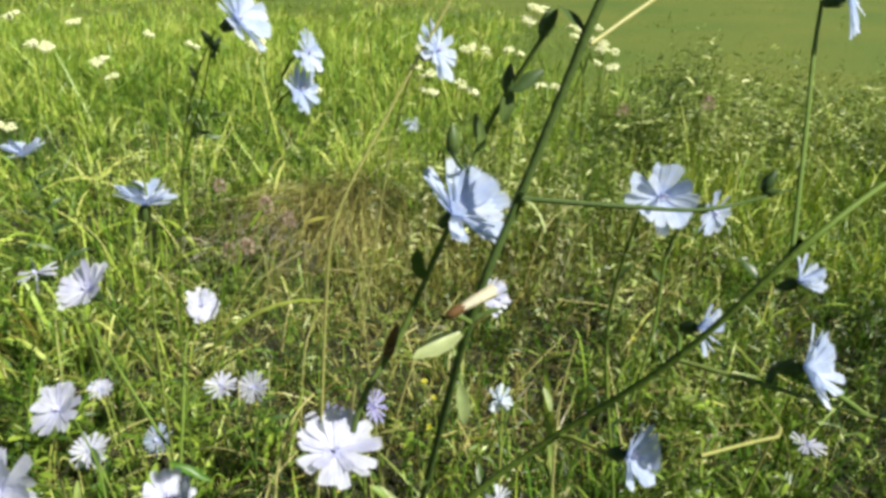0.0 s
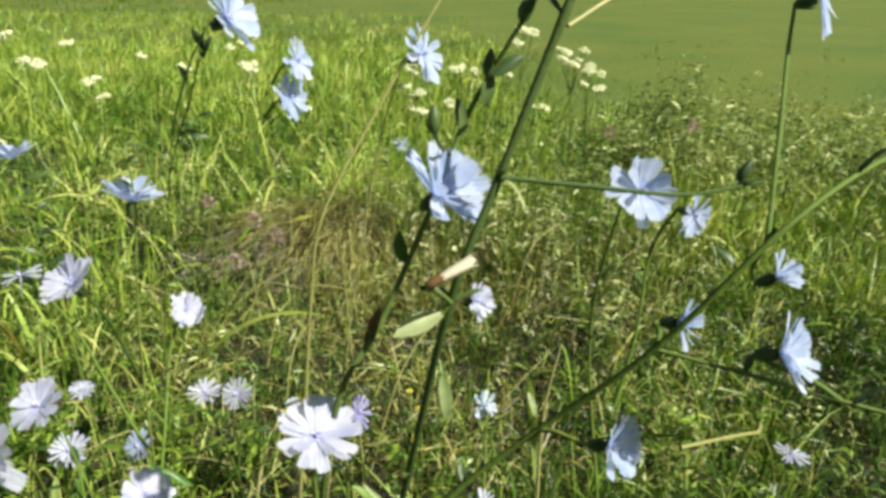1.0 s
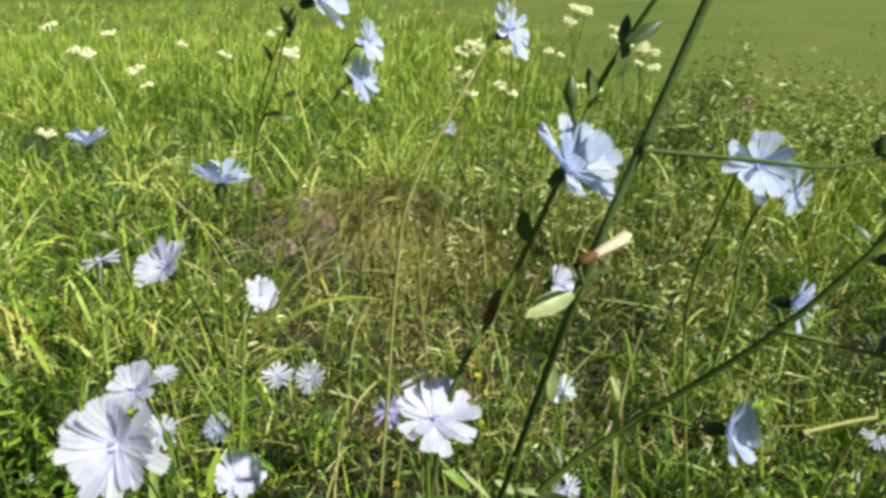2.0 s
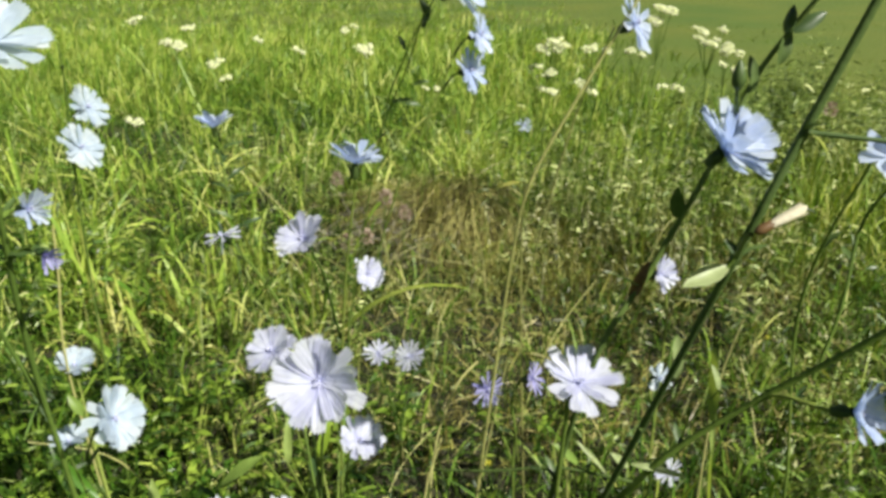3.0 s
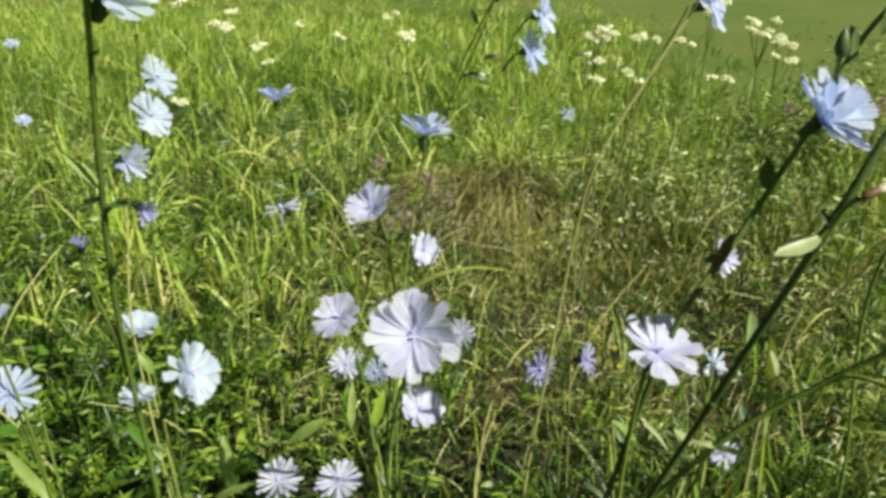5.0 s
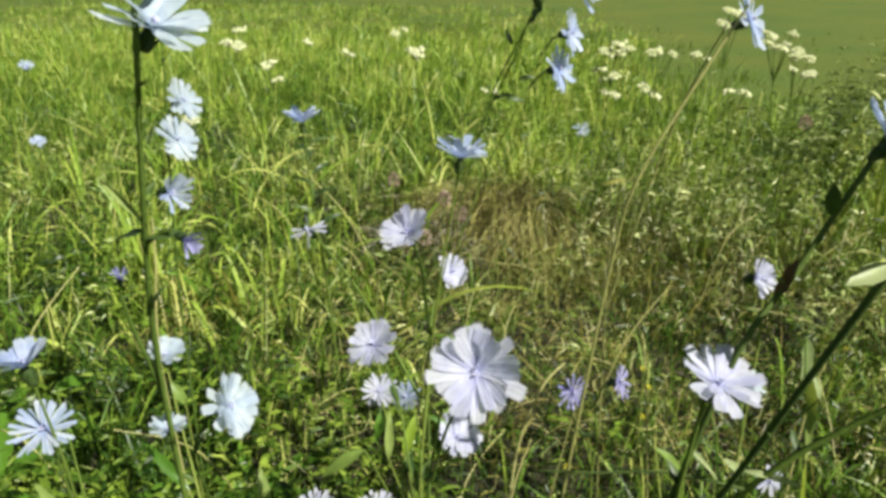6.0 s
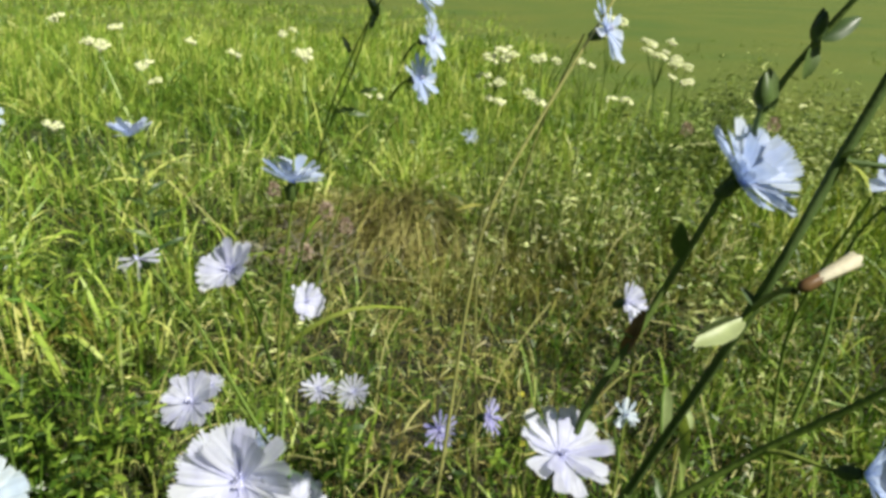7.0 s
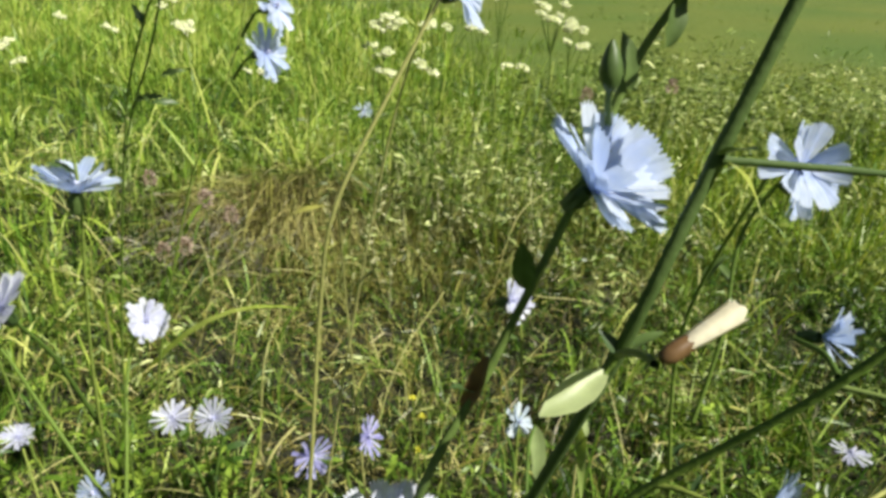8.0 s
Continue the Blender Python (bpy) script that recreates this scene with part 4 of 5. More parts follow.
stalked(p6, 147, (-0.168, 0.42, 0.12), (-0.234, 0.524, 0.294), 0.022, facing(0.1, 0.6, 0.6), thick=0.0007, bracts=0, slim=True, tint="lilac", lift=20)

p7 = thing("chicory_plant", (-0.21, 0.56, 0), "chicory with pale blue flowers turned up to the sky", "chicory", CH)
stem(p7, [(-0.21, 0.56, -0.01), (-0.20, 0.55, 0.16), (-0.178, 0.52, 0.34), (-0.158, 0.505, 0.455), (-0.156, 0.503, 0.49), (-0.16, 0.503, 0.503)], 0.0012, 0.0006, bracts=5, seed=23)
flower(p7, 150, (-0.156, 0.498, 0.466), 0.044, facing(0.1, 0.90, 0.30), lift=30, gone=0.05, uneven=9, broad=1.12, tint="blue")
stalked(p7, 151, (-0.186, 0.53, 0.30), (-0.189, 0.466, 0.417), 0.042, facing(-0.22, 0.50, 0.72), bracts=1, lift=26, uneven=8, tint="lilac")
stalked(p7, 152, (-0.20, 0.55, 0.16), (-0.186, 0.633, 0.314), 0.035, facing(0.6, 0.1, 0.7), bracts=1, tint="lilac", lift=18)
stalked(p7, 153, (-0.195, 0.54, 0.22), (-0.323, 0.616, 0.355), 0.036, facing(-0.3, 0.4, 0.6), bracts=2, slim=True, tint="lilac", lift=15, gone=0.4, uneven=26)

p8 = thing("chicory_plant", (-0.165, 0.66, 0), "small chicory with two star-like lilac flowers", "chicory", CH)
stem(p8, [(-0.165, 0.66, -0.01), (-0.163, 0.655, 0.10)], 0.0015, 0.0012, seed=24)
stalked(p8, 160, (-0.163, 0.655, 0.10), (-0.178, 0.632, 0.222), 0.034, facing(0.0, 0.75, 0.6), tint="lilac", slim=True, lift=12)
stalked(p8, 161, (-0.163, 0.655, 0.10), (-0.145, 0.632, 0.222), 0.034, facing(-0.2, 0.15, 0.95), tint="lilac", slim=True, lift=8)

p9 = thing("chicory_plant", (-0.33, 0.70, 0), "upright chicory with a blue flower on a dark leafy stalk", "chicory", CH)
stem(p9, [(-0.33, 0.70, -0.01), (-0.332, 0.69, 0.2), (-0.340, 0.675, 0.38), (-0.342, 0.671, 0.437)], 0.0012, 0.0006, bracts=7, seed=25)
flower(p9, 170, (-0.342, 0.669, 0.449), 0.043, facing(-0.05, 0.90, 0.35), lift=32, uneven=8, broad=1.1, cup=SLIM_CALYX_ME, tint="blue")

for k in range(9):
    a = 2.4 * k
    foot = Vector((-0.340 + 0.0004 * k, 0.678, 0.425 - 0.011 * k))
    part("leaf", leaf_mesh("leaf", 0.020 + 0.0012 * k, 0.0062, 0.45, CALYX, 3, 50 + k), p9, "dark toothed stem leaf", lay(foot - p9.location, (math.cos(a), math.sin(a) * 0.6, 0.75), (0.2, -0.5, 0.8)))

p10 = thing("chicory_plant", (-0.26, 0.86, 0), "slender chicory with a pair of flowers facing the sun", "chicory", CH)
stem(p10, [(-0.27, 0.78, -0.01), (-0.225, 0.75, 0.20), (-0.168, 0.722, 0.38), (-0.141, 0.714, 0.44), (-0.114, 0.712, 0.50), (-0.10, 0.715, 0.55)], 0.0012, 0.0006, bracts=4, seed=26)
stalked(p10, 180, (-0.112, 0.733, 0.51), (-0.085, 0.726, 0.533), 0.044, facing(0.90, 0.14, 0.36), bracts=0, lift=8)
stalked(p10, 181, (-0.124, 0.742, 0.475), (-0.095, 0.728, 0.498), 0.045, facing(0.84, 0.05, 0.50), bracts=0, lift=12)

p11 = thing("chicory_plant", (-0.08, 0.66, 0), "slender chicory with one flower facing the sun", "chicory", CH)
stem(p11, [(-0.08, 0.66, -0.01), (-0.045, 0.64, 0.22), (0.0, 0.60, 0.46), (0.028, 0.570, 0.555)], 0.0011, 0.0006, DRYSTEM, bracts=1, seed=27)
flower(p11, 190, (0.041, 0.565, 0.558), 0.046, facing(0.86, 0.28, 0.40), lift=8)

p16 = thing("chicory_plant", (-0.22, 0.62, 0), "chicory with a bright flower and dark bracts at the stem top", "chicory", CH)
stem(p16, [(-0.22, 0.62, -0.01), (-0.20, 0.60, 0.25), (-0.150, 0.555, 0.47), (-0.122, 0.530, 0.54), (-0.100, 0.522, 0.578)], 0.0008, 0.0005, bracts=1, seed=28)
flower(p16, 195, (-0.086, 0.523, 0.584), 0.050, facing(0.80, 0.35, 0.30), lift=26)
buds(p16, (-0.105, 0.530, 0.565), (-0.5, 0, 0.8), 2, 29)
for k, (at, along, long) in enumerate((((-0.112, 0.545, 0.556), (0.35, 0.0, 0.9), 0.022), ((-0.126, 0.548, 0.540), (-0.2, -0.1, 0.9), 0.016), ((-0.138, 0.552, 0.500), (0.5, -0.2, 0.25), 0.020),
                                       ((-0.128, 0.548, 0.500), (0.9, 0.0, 0.15), 0.018), ((-0.120, 0.545, 0.515), (0.9, -0.2, 0.45), 0.016))):
    part("leaf", leaf_mesh("leaf", long * 0.75, 0.0048, 0.5, CALYX, 3, k), p16, "dark clasping stem leaf", lay(Vector(at) - p16.location, along, (0.3, -0.7, 0.6)))
stem(p16, [(-0.150, 0.555, 0.47), (-0.138, 0.552, 0.500), (-0.124, 0.548, 0.530), (-0.108, 0.544, 0.575)], 0.0007, 0.0005, STEM, name="branch")

p12 = thing("chicory_plant", (-0.325, 0.36, 0), "tall chicory stem with a large bright flower at its tip", "chicory", CH)
stem(p12, [(-0.325, 0.36, -0.01), (-0.318, 0.345, 0.25), (-0.305, 0.324, 0.40), (-0.281, 0.302, 0.50), (-0.262, 0.286, 0.565), (-0.254, 0.279, 0.60)], 0.0018, 0.0011, bracts=6, seed=30)
flower(p12, 200, (-0.257, 0.291, 0.573), 0.050, facing(0.48, 0.62, 0.42), lift=27, uneven=12, gone=0.12, tint="pale", broad=1.2)
stalked(p12, 201, (-0.283, 0.304, 0.49), (-0.273, 0.310, 0.493), 0.027, facing(0.65, 0.0, 0.35), bracts=0, slim=True, lift=48, gone=0.2, uneven=10, tint="blue")
stalked(p12, 202, (-0.290, 0.310, 0.465), (-0.263, 0.301, 0.473), 0.020, facing(0.6, -0.2, 0.3), bracts=0, slim=True, lift=60, gone=0.3, tint="violet")
stalked(p12, 203, (-0.312, 0.335, 0.34), (-0.312, 0.314, 0.441), 0.016, facing(0.3, 0.5, 0.5), bracts=0, slim=True, lift=60, gone=0.3, tint="violet")

for k, (tip, wide, mat, text) in enumerate((((-0.315, 0.312, 0.503), 0.0035, LIGHTLEAF, "narrow pale stem leaf"), ((-0.313, 0.314, 0.466), 0.0050, CALYX, "dark narrow stem leaf"), ((-0.266, 0.308, 0.475), 0.0055, CALYX, "dark narrow stem leaf"))):
    foot = Vector((-0.2875, 0.3075, 0.477 - 0.004 * k))
    part("leaf", leaf_mesh("leaf", (Vector(tip) - foot).length, wide, 0.15, mat, 0, 20 + k), p12, text, lay(foot - p12.location, Vector(tip) - foot, (0.2, -0.5, 0.8)))

p13 = thing("chicory_plant", (-0.47, 0.60, 0), "chicory with two bright flowers close together", "chicory", CH)
stem(p13, [(-0.47, 0.60, -0.01), (-0.46, 0.595, 0.25), (-0.442, 0.587, 0.43), (-0.432, 0.583, 0.50), (-0.43, 0.583, 0.54)], 0.0012, 0.0006, bracts=4, seed=31)
stalked(p13, 210, (-0.448, 0.600, 0.440), (-0.437, 0.613, 0.478), 0.044, facing(0.86, 0.40, 0.26), bracts=0, lift=14, tint="pale")
stalked(p13, 211, (-0.442, 0.587, 0.43), (-0.426, 0.576, 0.450), 0.044, facing(0.82, 0.34, 0.34), bracts=0, lift=14, tint="pale")

p14 = thing("chicory_plant", (-0.36, 0.43, 0), "low chicory with a cluster of bright pale blue flowers", "chicory", CH)
stem(p14, [(-0.36, 0.43, -0.01), (-0.357, 0.425, 0.12)], 0.0014, 0.0010, bracts=1, seed=32)
stalked(p14, 220, (-0.357, 0.425, 0.12), (-0.423, 0.503, 0.270), 0.039, facing(0.15, 0.72, 0.5), thick=0.0008, lift=28, gone=0.1, tint="pale")
stalked(p14, 221, (-0.357, 0.425, 0.12), (-0.272, 0.334, 0.351), 0.042, facing(0.88, 0.38, 0.26), thick=0.0008, lift=16, uneven=8, broad=1.15, tint="pale")
stalked(p14, 222, (-0.357, 0.425, 0.12), (-0.368, 0.409, 0.265), 0.031, facing(0.1, 0.85, 0.35), thick=0.0008, lift=30, tint="pale")

p15 = thing("chicory_plant", (-0.39, 0.34, 0), "low chicory with ragged star-like blue flowers", "chicory", CH)
stem(p15, [(-0.39, 0.34, -0.01), (-0.385, 0.33, 0.15)], 0.0018, 0.0013, bracts=1, seed=33)
stalked(p15, 230, (-0.385, 0.33, 0.15), (-0.370, 0.300, 0.346), 0.037, facing(0.25, 0.6, 0.7), thick=0.0008, slim=True, lift=16, uneven=10, tint="blue")
stalked(p15, 231, (-0.385, 0.33, 0.15), (-0.362, 0.290, 0.396), 0.036, facing(-0.2, 0.80, 0.40), thick=0.0008, lift=32, tint="blue")

p17 = thing("chicory_plant", (0.41, 0.64, 0), "low chicory with a wilting violet flower", "chicory", CH)
stalked(p17, 240, (0.41, 0.64, -0.01), (0.405, 0.619, 0.169), 0.036, facing(0.1, 0.8, 0.4), slim=True, lift=5, gone=0.3, tint="lilac")
p18 = thing("chicory_plant", (-0.06, 1.64, 0), "distant chicory with a small wilting flower", "chicory", CH)
stalked(p18, 241, (-0.06, 1.64, -0.01), (-0.051, 1.618, 0.239), 0.042, facing(0.1, 0.3, 0.8), slim=True, lift=10, gone=0.3)
for k, (px, py, pz) in enumerate(((-1.22, 1.36, 0.39), (-1.19, 1.31, 0.24))):
    p = thing("chicory_plant", (px - 0.02, py + 0.02, 0), "slender chicory with one faded pale flower", "chicory", CH)
    stalked(p, 250 + k, (px - 0.02, py + 0.02, -0.01), (px, py, pz), 0.034, facing(0.3, 0.5, 0.6), lift=15, slim=k % 2 == 0, gone=0.15)


# ---- broad basal leaves ----
def rosette(at, count, size, seed, label):
    rng = random.Random(seed)
    r = thing("leaf_rosette", at, label, "leaf rosette", "leaf rosettes")
    for k in range(count):
        l = size * rng.uniform(0.65, 1.1)
        me = leaf_mesh("leaf", l, l * rng.uniform(0.20, 0.30), rng.uniform(0.2, 0.55), BROAD, rng.choice((0, 4, 5)), seed * 31 + k)
        part("leaf", me, r, "", Matrix.Rotation(2 * math.pi * (k + rng.uniform(-0.3, 0.3)) / count, 4, "Z") @ Matrix.Rotation(-radians(rng.uniform(25, 62)), 4, "Y"))


for k, (x, y, c, s) in enumerate(((-0.36, 0.44, 9, 0.14), (-0.46, 0.40, 8, 0.13), (-0.56, 0.52, 8, 0.13), (-0.25, 0.46, 7, 0.12), (-0.62, 0.42, 8, 0.13), (0.03, 0.45, 4, 0.10),
                                 (0.40, 0.55, 5, 0.11), (-0.75, 0.60, 7, 0.13), (-0.42, 0.62, 6, 0.12))):
    rosette((x, y, 0.0), c, s, 300 + k, "rosette of broad bright green chicory leaves")


# single leaves on the lower stems
for plant, a, z, wide, mat, k in ((p6, (-0.205, 0.388, 0.286), (-0.245, 0.372, 0.266), 0.012, LIGHTLEAF, 1), (p14, (-0.253, 0.330, 0.270), (-0.256, 0.335, 0.312), 0.011, LIGHTLEAF, 2), (p14, (-0.343, 0.400, 0.300), (-0.351, 0.398, 0.322), 0.010, LIGHTLEAF, 3),
                                  (p15, (-0.420, 0.370, 0.325), (-0.392, 0.376, 0.335), 0.012, BROAD, 4), (p6, (-0.190, 0.395, 0.275), (-0.188, 0.398, 0.318), 0.008, LIGHTLEAF, 5), (p6, (-0.206, 0.505, 0.190), (-0.197, 0.517, 0.232), 0.013, BROAD, 6),
                                  (p6, (-0.186, 0.518, 0.225), (-0.140, 0.513, 0.208), 0.010, BROAD, 7), (p6, (-0.221, 0.470, 0.230), (-0.214, 0.482, 0.265), 0.012, BROAD, 8), (p4, (-0.004, 0.443, 0.272), (0.027, 0.439, 0.254), 0.009, LIGHTLEAF, 9),
                                  (p3, (0.138, 0.545, 0.262), (0.133, 0.552, 0.288), 0.008, PALELEAF, 10), (p14, (-0.300, 0.38, 0.20), (-0.26, 0.36, 0.25), 0.010, LIGHTLEAF, 11), (p15, (-0.40, 0.34, 0.22), (-0.45, 0.35, 0.27), 0.011, LIGHTLEAF, 12),
                                  (p14, (-0.38, 0.44, 0.18), (-0.43, 0.45, 0.23), 0.012, BROAD, 13), (p15, (-0.37, 0.33, 0.20), (-0.33, 0.33, 0.26), 0.011, BROAD, 14)):
    a, z = Vector(a), Vector(z)
    stem(plant, [plant.location + Vector((0, 0, 0.1)), plant.location.lerp(a, 0.6) + Vector((0, 0, 0.05)), a], 0.0008, 0.0007, name="leaf_stalk")
    part("leaf", leaf_mesh("leaf", (z - a).length * 0.8, wide * 0.75, 0.25, mat, 0, k), plant, "", lay(a - plant.location, z - a, (0.2, -0.5, 0.8)))


# ---- yarrow ----
def umbel_mesh(seed, radius):
    """A flat-topped cluster of small white florets."""
    rng = np.random.default_rng(seed)
    pieces = []
    for k in range(int(240 * (radius / 0.025) ** 2)):
        a, r = rng.uniform(0, 6.28), radius * math.sqrt(rng.uniform(0, 1))
        z = 0.28 * radius * (1 - (r / radius) ** 2) + rng.normal(0, 0.0012)
        c = np.array([r * math.cos(a), r * math.sin(a), z])
        n = 6
        s = rng.uniform(0.0018, 0.0030)
        ring = [c + np.array([math.cos(q * 2 * math.pi / n) * s * (1 if q % 2 else 0.6), math.sin(q * 2 * math.pi / n) * s * (1 if q % 2 else 0.6), rng.normal(0, 0.0005)]) for q in range(n)]
        v = ring + [c + np.array([0, 0, 0.001]), c - np.array([0, 0, 0.0035])]
        f = [(q, (q + 1) % n, 6) for q in range(n)] + [((q + 1) % n, q, 7) for q in range(n)]
        pieces.append((v, f))
    return mesh_of("umbel", *join(pieces), WHITE, False)


UMBELS = [umbel_mesh(400 + k, r) for k, r in enumerate((0.0085, 0.010, 0.012, 0.008))]


def feather_mesh(seed):
    """A finely cut yarrow leaf along x."""
    rng = np.random.default_rng(seed)
    n = 34
    t = np.repeat(np.linspace(0.12, 0.98, n // 2), 2)
    base = np.stack([t * 0.08, np.zeros(n), -0.01 * t * t], 1)
    way = np.stack([np.full(n, 0.5), np.tile([1.0, -1.0], n // 2), rng.uniform(0.0, 0.6, n)], 1)
    a = strips(rng, base, way, 0.012 * np.sin(np.pi * t) + 0.002, np.full(n, 0.0022), np.full(n, 0.1), "leaf", 2)
    b = strips(rng, np.array([[0.0, 0, 0]]), np.array([[1.0, 0, 0.01]]), np.array([0.08]), np.array([0.002]), np.array([0.12]), "blade", 4)
    return mesh_of("leaf", *join([a, b]), HERB, False)


FEATHERS = [feather_mesh(420 + k) for k in range(3)]


def yarrow(top, heads, seed, big=1.0):
    rng = random.Random(seed)
    top = Vector(top)
    foot = Vector((top.x - rng.uniform(0.0, 0.04), top.y + rng.uniform(-0.03, 0.04), 0))
    y = thing("yarrow_plant", foot, "yarrow with flat creamy-white flower clusters on a thin stem", "yarrow", "yarrow in the meadow")
    neck = foot.lerp(top, 0.82)
    stem(y, [foot, foot.lerp(top, 0.45) + Vector((0.008, 0, 0)), neck], 0.0016, 0.0011)
    heads = 2 * heads
    for k in range(heads):
        a = 2 * math.pi * k / heads + rng.uniform(-0.4, 0.4)
        r = rng.uniform(0.008, 0.015 + 0.0025 * heads)
        tip = top + Vector((math.cos(a) * r, math.sin(a) * r, rng.uniform(-0.022, 0.01)))
        stem(y, [neck, neck.lerp(tip, 0.55) + Vector((0, 0, -0.004)), tip], 0.0009, 0.0007, name="stalk")
        part("umbel", UMBELS[rng.randrange(4)], y, "creamy-white flower cluster", aim(tip - foot, (rng.uniform(-0.3, 0.5), rng.uniform(-0.8, -0.1), 1)) @ Matrix.Scale(big, 4))
    for k in range(7):
        z = rng.uniform(0.05, 0.8)
        part("leaf", FEATHERS[k % 3], y, "", Matrix.Translation(foot.lerp(neck, z) - foot) @ Matrix.Rotation(rng.uniform(0, 6.28), 4, "Z") @ Matrix.Rotation(-radians(rng.uniform(15, 55)), 4, "Y") @ Matrix.Scale(rng.uniform(0.6, 1.1), 4))


for k, (x, y, z, h, big) in enumerate(((0.0, 1.44, 0.447, 4, 1.0), (-0.02, 1.43, 0.40, 2, 1.0), (0.085, 1.44, 0.43, 2, 1.0), (0.30, 1.46, 0.462, 4, 1.0), (0.335, 1.45, 0.44, 2, 1.0),
                                       (0.327, 1.41, 0.415, 1, 1.2), (0.228, 1.42, 0.377, 1, 1.3), (0.068, 1.44, 0.365, 1, 1.2), (0.165, 1.46, 0.43, 1, 1.0), (-0.005, 1.43, 0.37, 1, 1.0), (0.197, 1.40, 0.503, 2, 1.2),
                                       (-0.93, 1.73, 0.412, 2, 1.5), (-0.58, 2.32, 0.318, 2, 1.9), (-1.17, 1.89, 0.165, 1, 1.5), (-1.574, 2.694, 0.378, 1, 2.3), (-1.109, 2.349, 0.264, 2, 1.6), (-1.494, 2.959, 0.311, 1, 2.0),
                                       (-0.949, 2.757, 0.265, 1, 1.8), (-1.152, 2.858, 0.294, 1, 1.8), (-1.10, 2.40, 0.20, 1, 1.4), (-0.25, 1.52, 0.355, 1, 1.0), (-0.70, 2.60, 0.36, 1, 1.4))):
    yarrow((x, y, z), h, 500 + k, big)


# ---- clover-like pink heads ----
def clover_mesh(seed):
    rng = np.random.default_rng(seed)
    n = 150
    u, a = rng.uniform(-0.9, 1, n), rng.uniform(0, 6.28, n)
    r = np.sqrt(1 - u * u)
    d = np.stack([r * np.cos(a), r * np.sin(a), u], 1)
    base = d * np.array([0.006, 0.006, 0.009])
    return mesh_of("flower_head", *strips(rng, base, d + np.array([0, 0, 0.7]), rng.uniform(0.005, 0.009, n), rng.uniform(0.0018, 0.003, n), np.full(n, 0.05), "leaf", 2), PINK, False)


CLOVERS = [clover_mesh(600 + k) for k in range(3)]
for k, (x, y, z) in enumerate(((-0.45, 1.456, 0.150), (-0.31, 1.30, 0.165), (-0.40, 1.32, 0.060), (-0.28, 1.34, 0.12), (-0.34, 1.25, 0.10), (0.42, 1.62, 0.27), (0.62, 1.66, 0.28))):
    c = thing("clover_plant", (x, y + 0.01, 0), "clover with a faded pink fluffy flower head", "clover", "clover in the grass")
    stem(c, [(x, y + 0.01, 0), (x - 0.005, y, z * 0.5), (x, y, z - 0.008)], 0.0012, 0.0010)
    part("flower_head", CLOVERS[k % 3], c, "faded pink flower head", aim((0, -0.01, z), (0.1, -0.1, 1)) @ Matrix.Scale(1.25, 4))

# ---- small yellow flowers ----
for k, (x, y, z) in enumerate(((0.02, 0.72, 0.17), (0.03, 0.73, 0.14), (0.025, 0.715, 0.11), (0.04, 0.52, 0.12), (-0.06, 0.60, 0.12), (0.30, 0.9, 0.12))):
    f = thing("yellow_flower", (x, y, 0), "small yellow flower head on a thin stalk", "flower", "small yellow flowers")
    stem(f, [(x, y, 0), (x + 0.004, y, z * 0.5), (x, y, z)], 0.0008, 0.0006)
    part("flower_head", mesh_of("flower_head", *strips(np.random.default_rng(700 + k), np.zeros((24, 3)), np.random.default_rng(k).normal(0, 1, (24, 3)) + np.array([0, 0, 0.8]), np.full(24, 0.0045), np.full(24, 0.0022), np.full(24, 0.1), "leaf", 2), YELLOW, False), f, "yellow florets", Matrix.Translation((0, 0, z)))


# ---- single dry stalks ----
def stalk(path, r0, r1, label):
    s = thing("dry_stalk", path[0], label, "grass stalk", "single dry stalks")
    stem(s, path, r0, r1, DRYSTEM, name="culm")
    return s


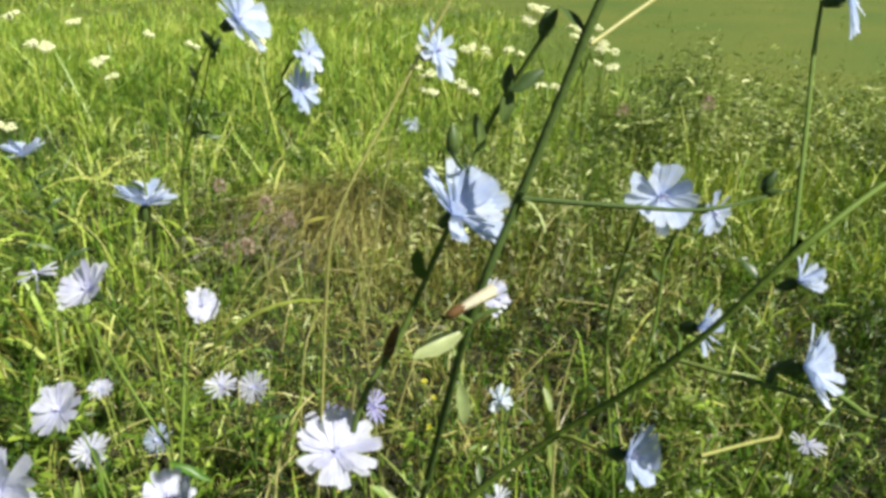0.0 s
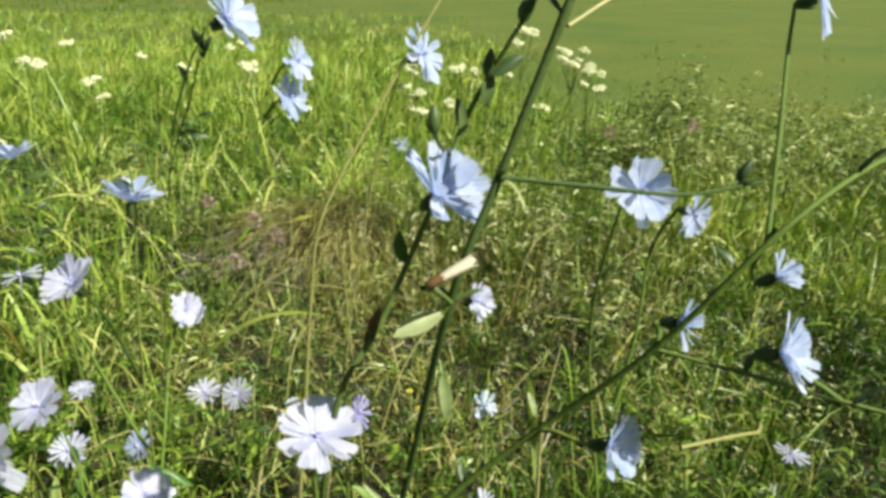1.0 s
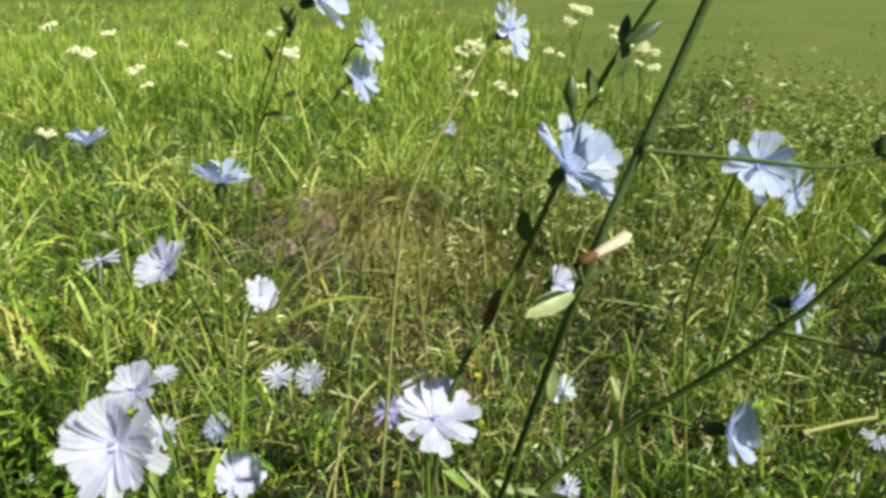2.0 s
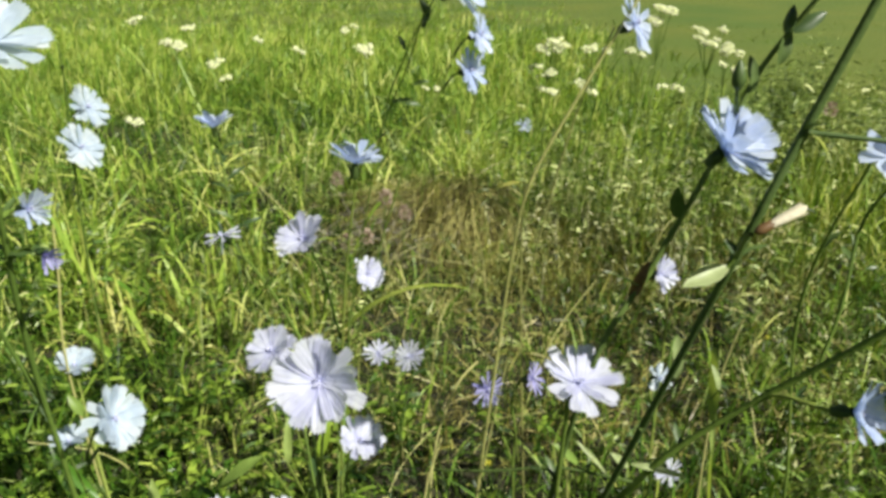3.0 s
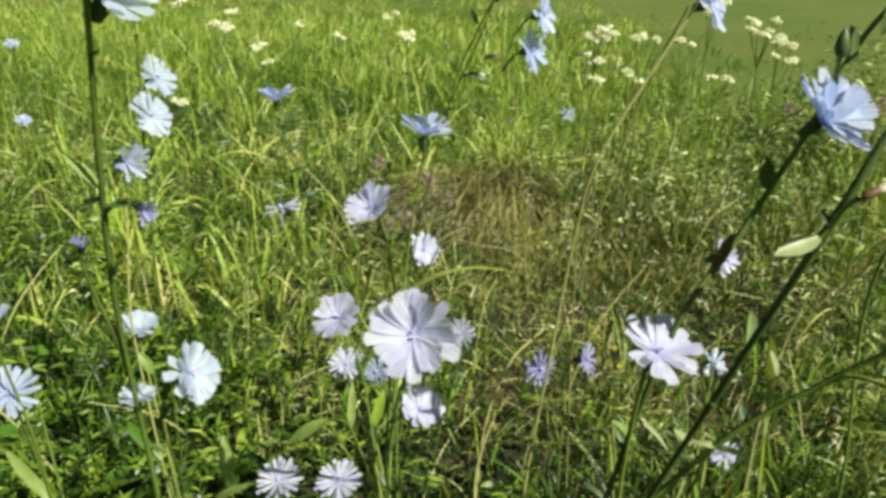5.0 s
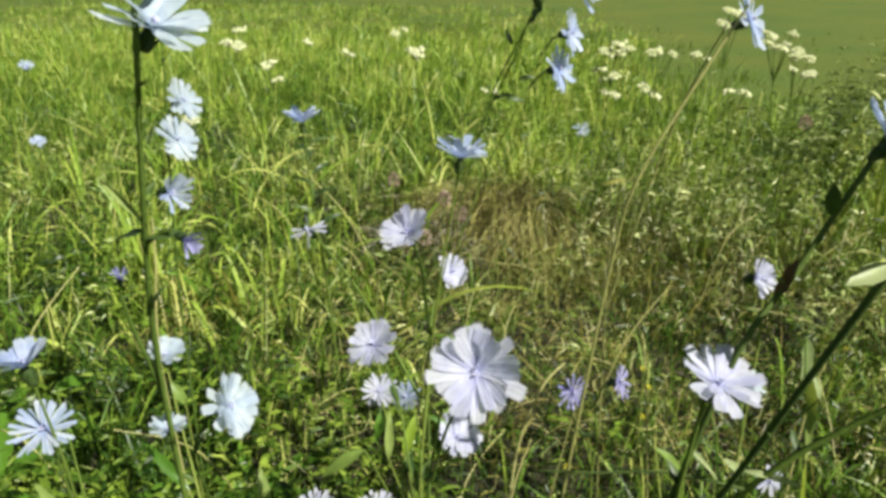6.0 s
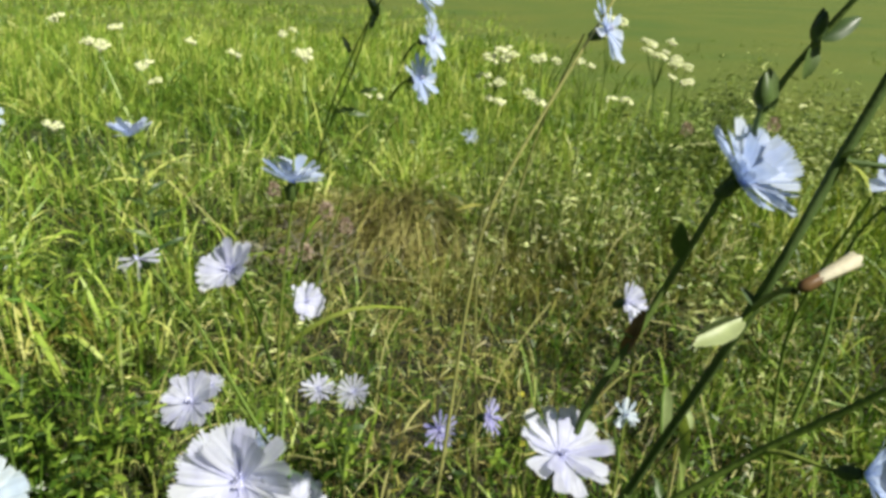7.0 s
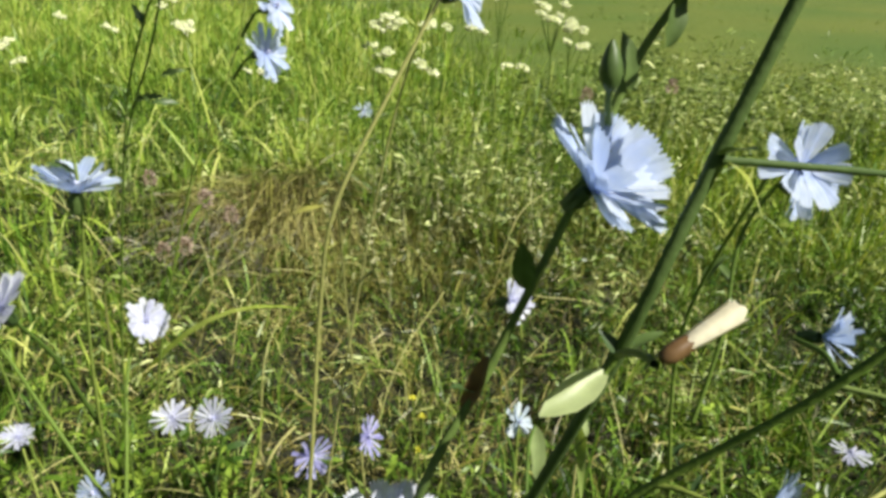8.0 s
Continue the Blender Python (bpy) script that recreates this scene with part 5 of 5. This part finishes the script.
s1 = stalk([(-0.072, 0.50, -0.01), (-0.066, 0.512, 0.14), (-0.052, 0.518, 0.28), (-0.041, 0.520, 0.385), (-0.029, 0.518, 0.449), (0.008, 0.54, 0.518), (0.043, 0.56, 0.577), (0.06, 0.57, 0.605)], 0.0015, 0.0009, "long pale yellow dry grass stalk with a kinked node")
part("leaf", leaf_mesh("leaf", 0.03, 0.005, 0.3, STRAW), s1, "dry leaf at the node", Matrix.Translation(Vector((-0.029, 0.518, 0.449)) - s1.location) @ Matrix.Rotation(radians(185), 4, "Z") @ Matrix.Rotation(radians(-5), 4, "Y"))
stalk([(0.264, 0.47, -0.01), (0.266, 0.46, 0.20), (0.264, 0.425, 0.335), (0.252, 0.398, 0.356), (0.230, 0.384, 0.363), (0.192, 0.360, 0.373)], 0.0009, 0.0011, "pale bent straw caught among the stems")
stalk([(-0.36, 0.95, -0.01), (-0.345, 0.93, 0.16), (-0.32, 0.90, 0.21), (-0.26, 0.86, 0.20)], 0.0012, 0.0008, "bent straw-coloured stalk in the thatch")
stalk([(-0.12, 0.56, -0.01), (-0.11, 0.55, 0.16), (-0.09, 0.56, 0.235), (-0.07, 0.57, 0.26)], 0.0013, 0.0009, "short broken straw stalk")
stalk([(-0.10, 0.50, -0.01), (-0.11, 0.49, 0.15), (-0.095, 0.50, 0.225)], 0.0013, 0.0009, "short broken straw stalk")
stalk([(0.16, 0.62, -0.01), (0.155, 0.61, 0.2), (0.165, 0.60, 0.30)], 0.0013, 0.0008, "upright dry grass stalk")
stalk([(-0.02, 0.66, -0.01), (-0.03, 0.65, 0.2), (-0.035, 0.64, 0.34), (-0.034, 0.60, 0.42)], 0.0011, 0.0007, "upright dry grass stalk")
stalk([(-0.425, 0.51, -0.01), (-0.422, 0.495, 0.20), (-0.419, 0.49, 0.294), (-0.415, 0.50, 0.364), (-0.418, 0.51, 0.40)], 0.0011, 0.0007, "upright pale green grass stalk")
b1 = thing("grass_blade", (0.155, 0.55, 0), "single broad upright pale green grass blade", "grass blade")
part("blade", leaf_mesh("blade", 0.30, 0.0052, 0.06, LIGHTLEAF, 0, 3), b1, "", lay((0, 0, -0.005), (-0.045, -0.01, 1.0), (0.4, -0.9, 0.1)))
rs = random.Random(9)
for k in range(72):
    x, y = rs.gauss(0.0, 0.42), rs.uniform(0.5, 1.7)
    a, l = rs.uniform(0, 6.28), rs.uniform(0.06, 0.20)
    z = rs.uniform(0.06, 0.19)
    stalk([(x, y, -0.005), (x + math.cos(a) * l * 0.42, y + math.sin(a) * l * 0.42, z * 0.75), (x + math.cos(a) * l, y + math.sin(a) * l, z * rs.uniform(0.8, 1.4))], 0.0007 + 0.0007 * rs.random() ** 2, 0.0006, "dry bent straw lying over the grass")
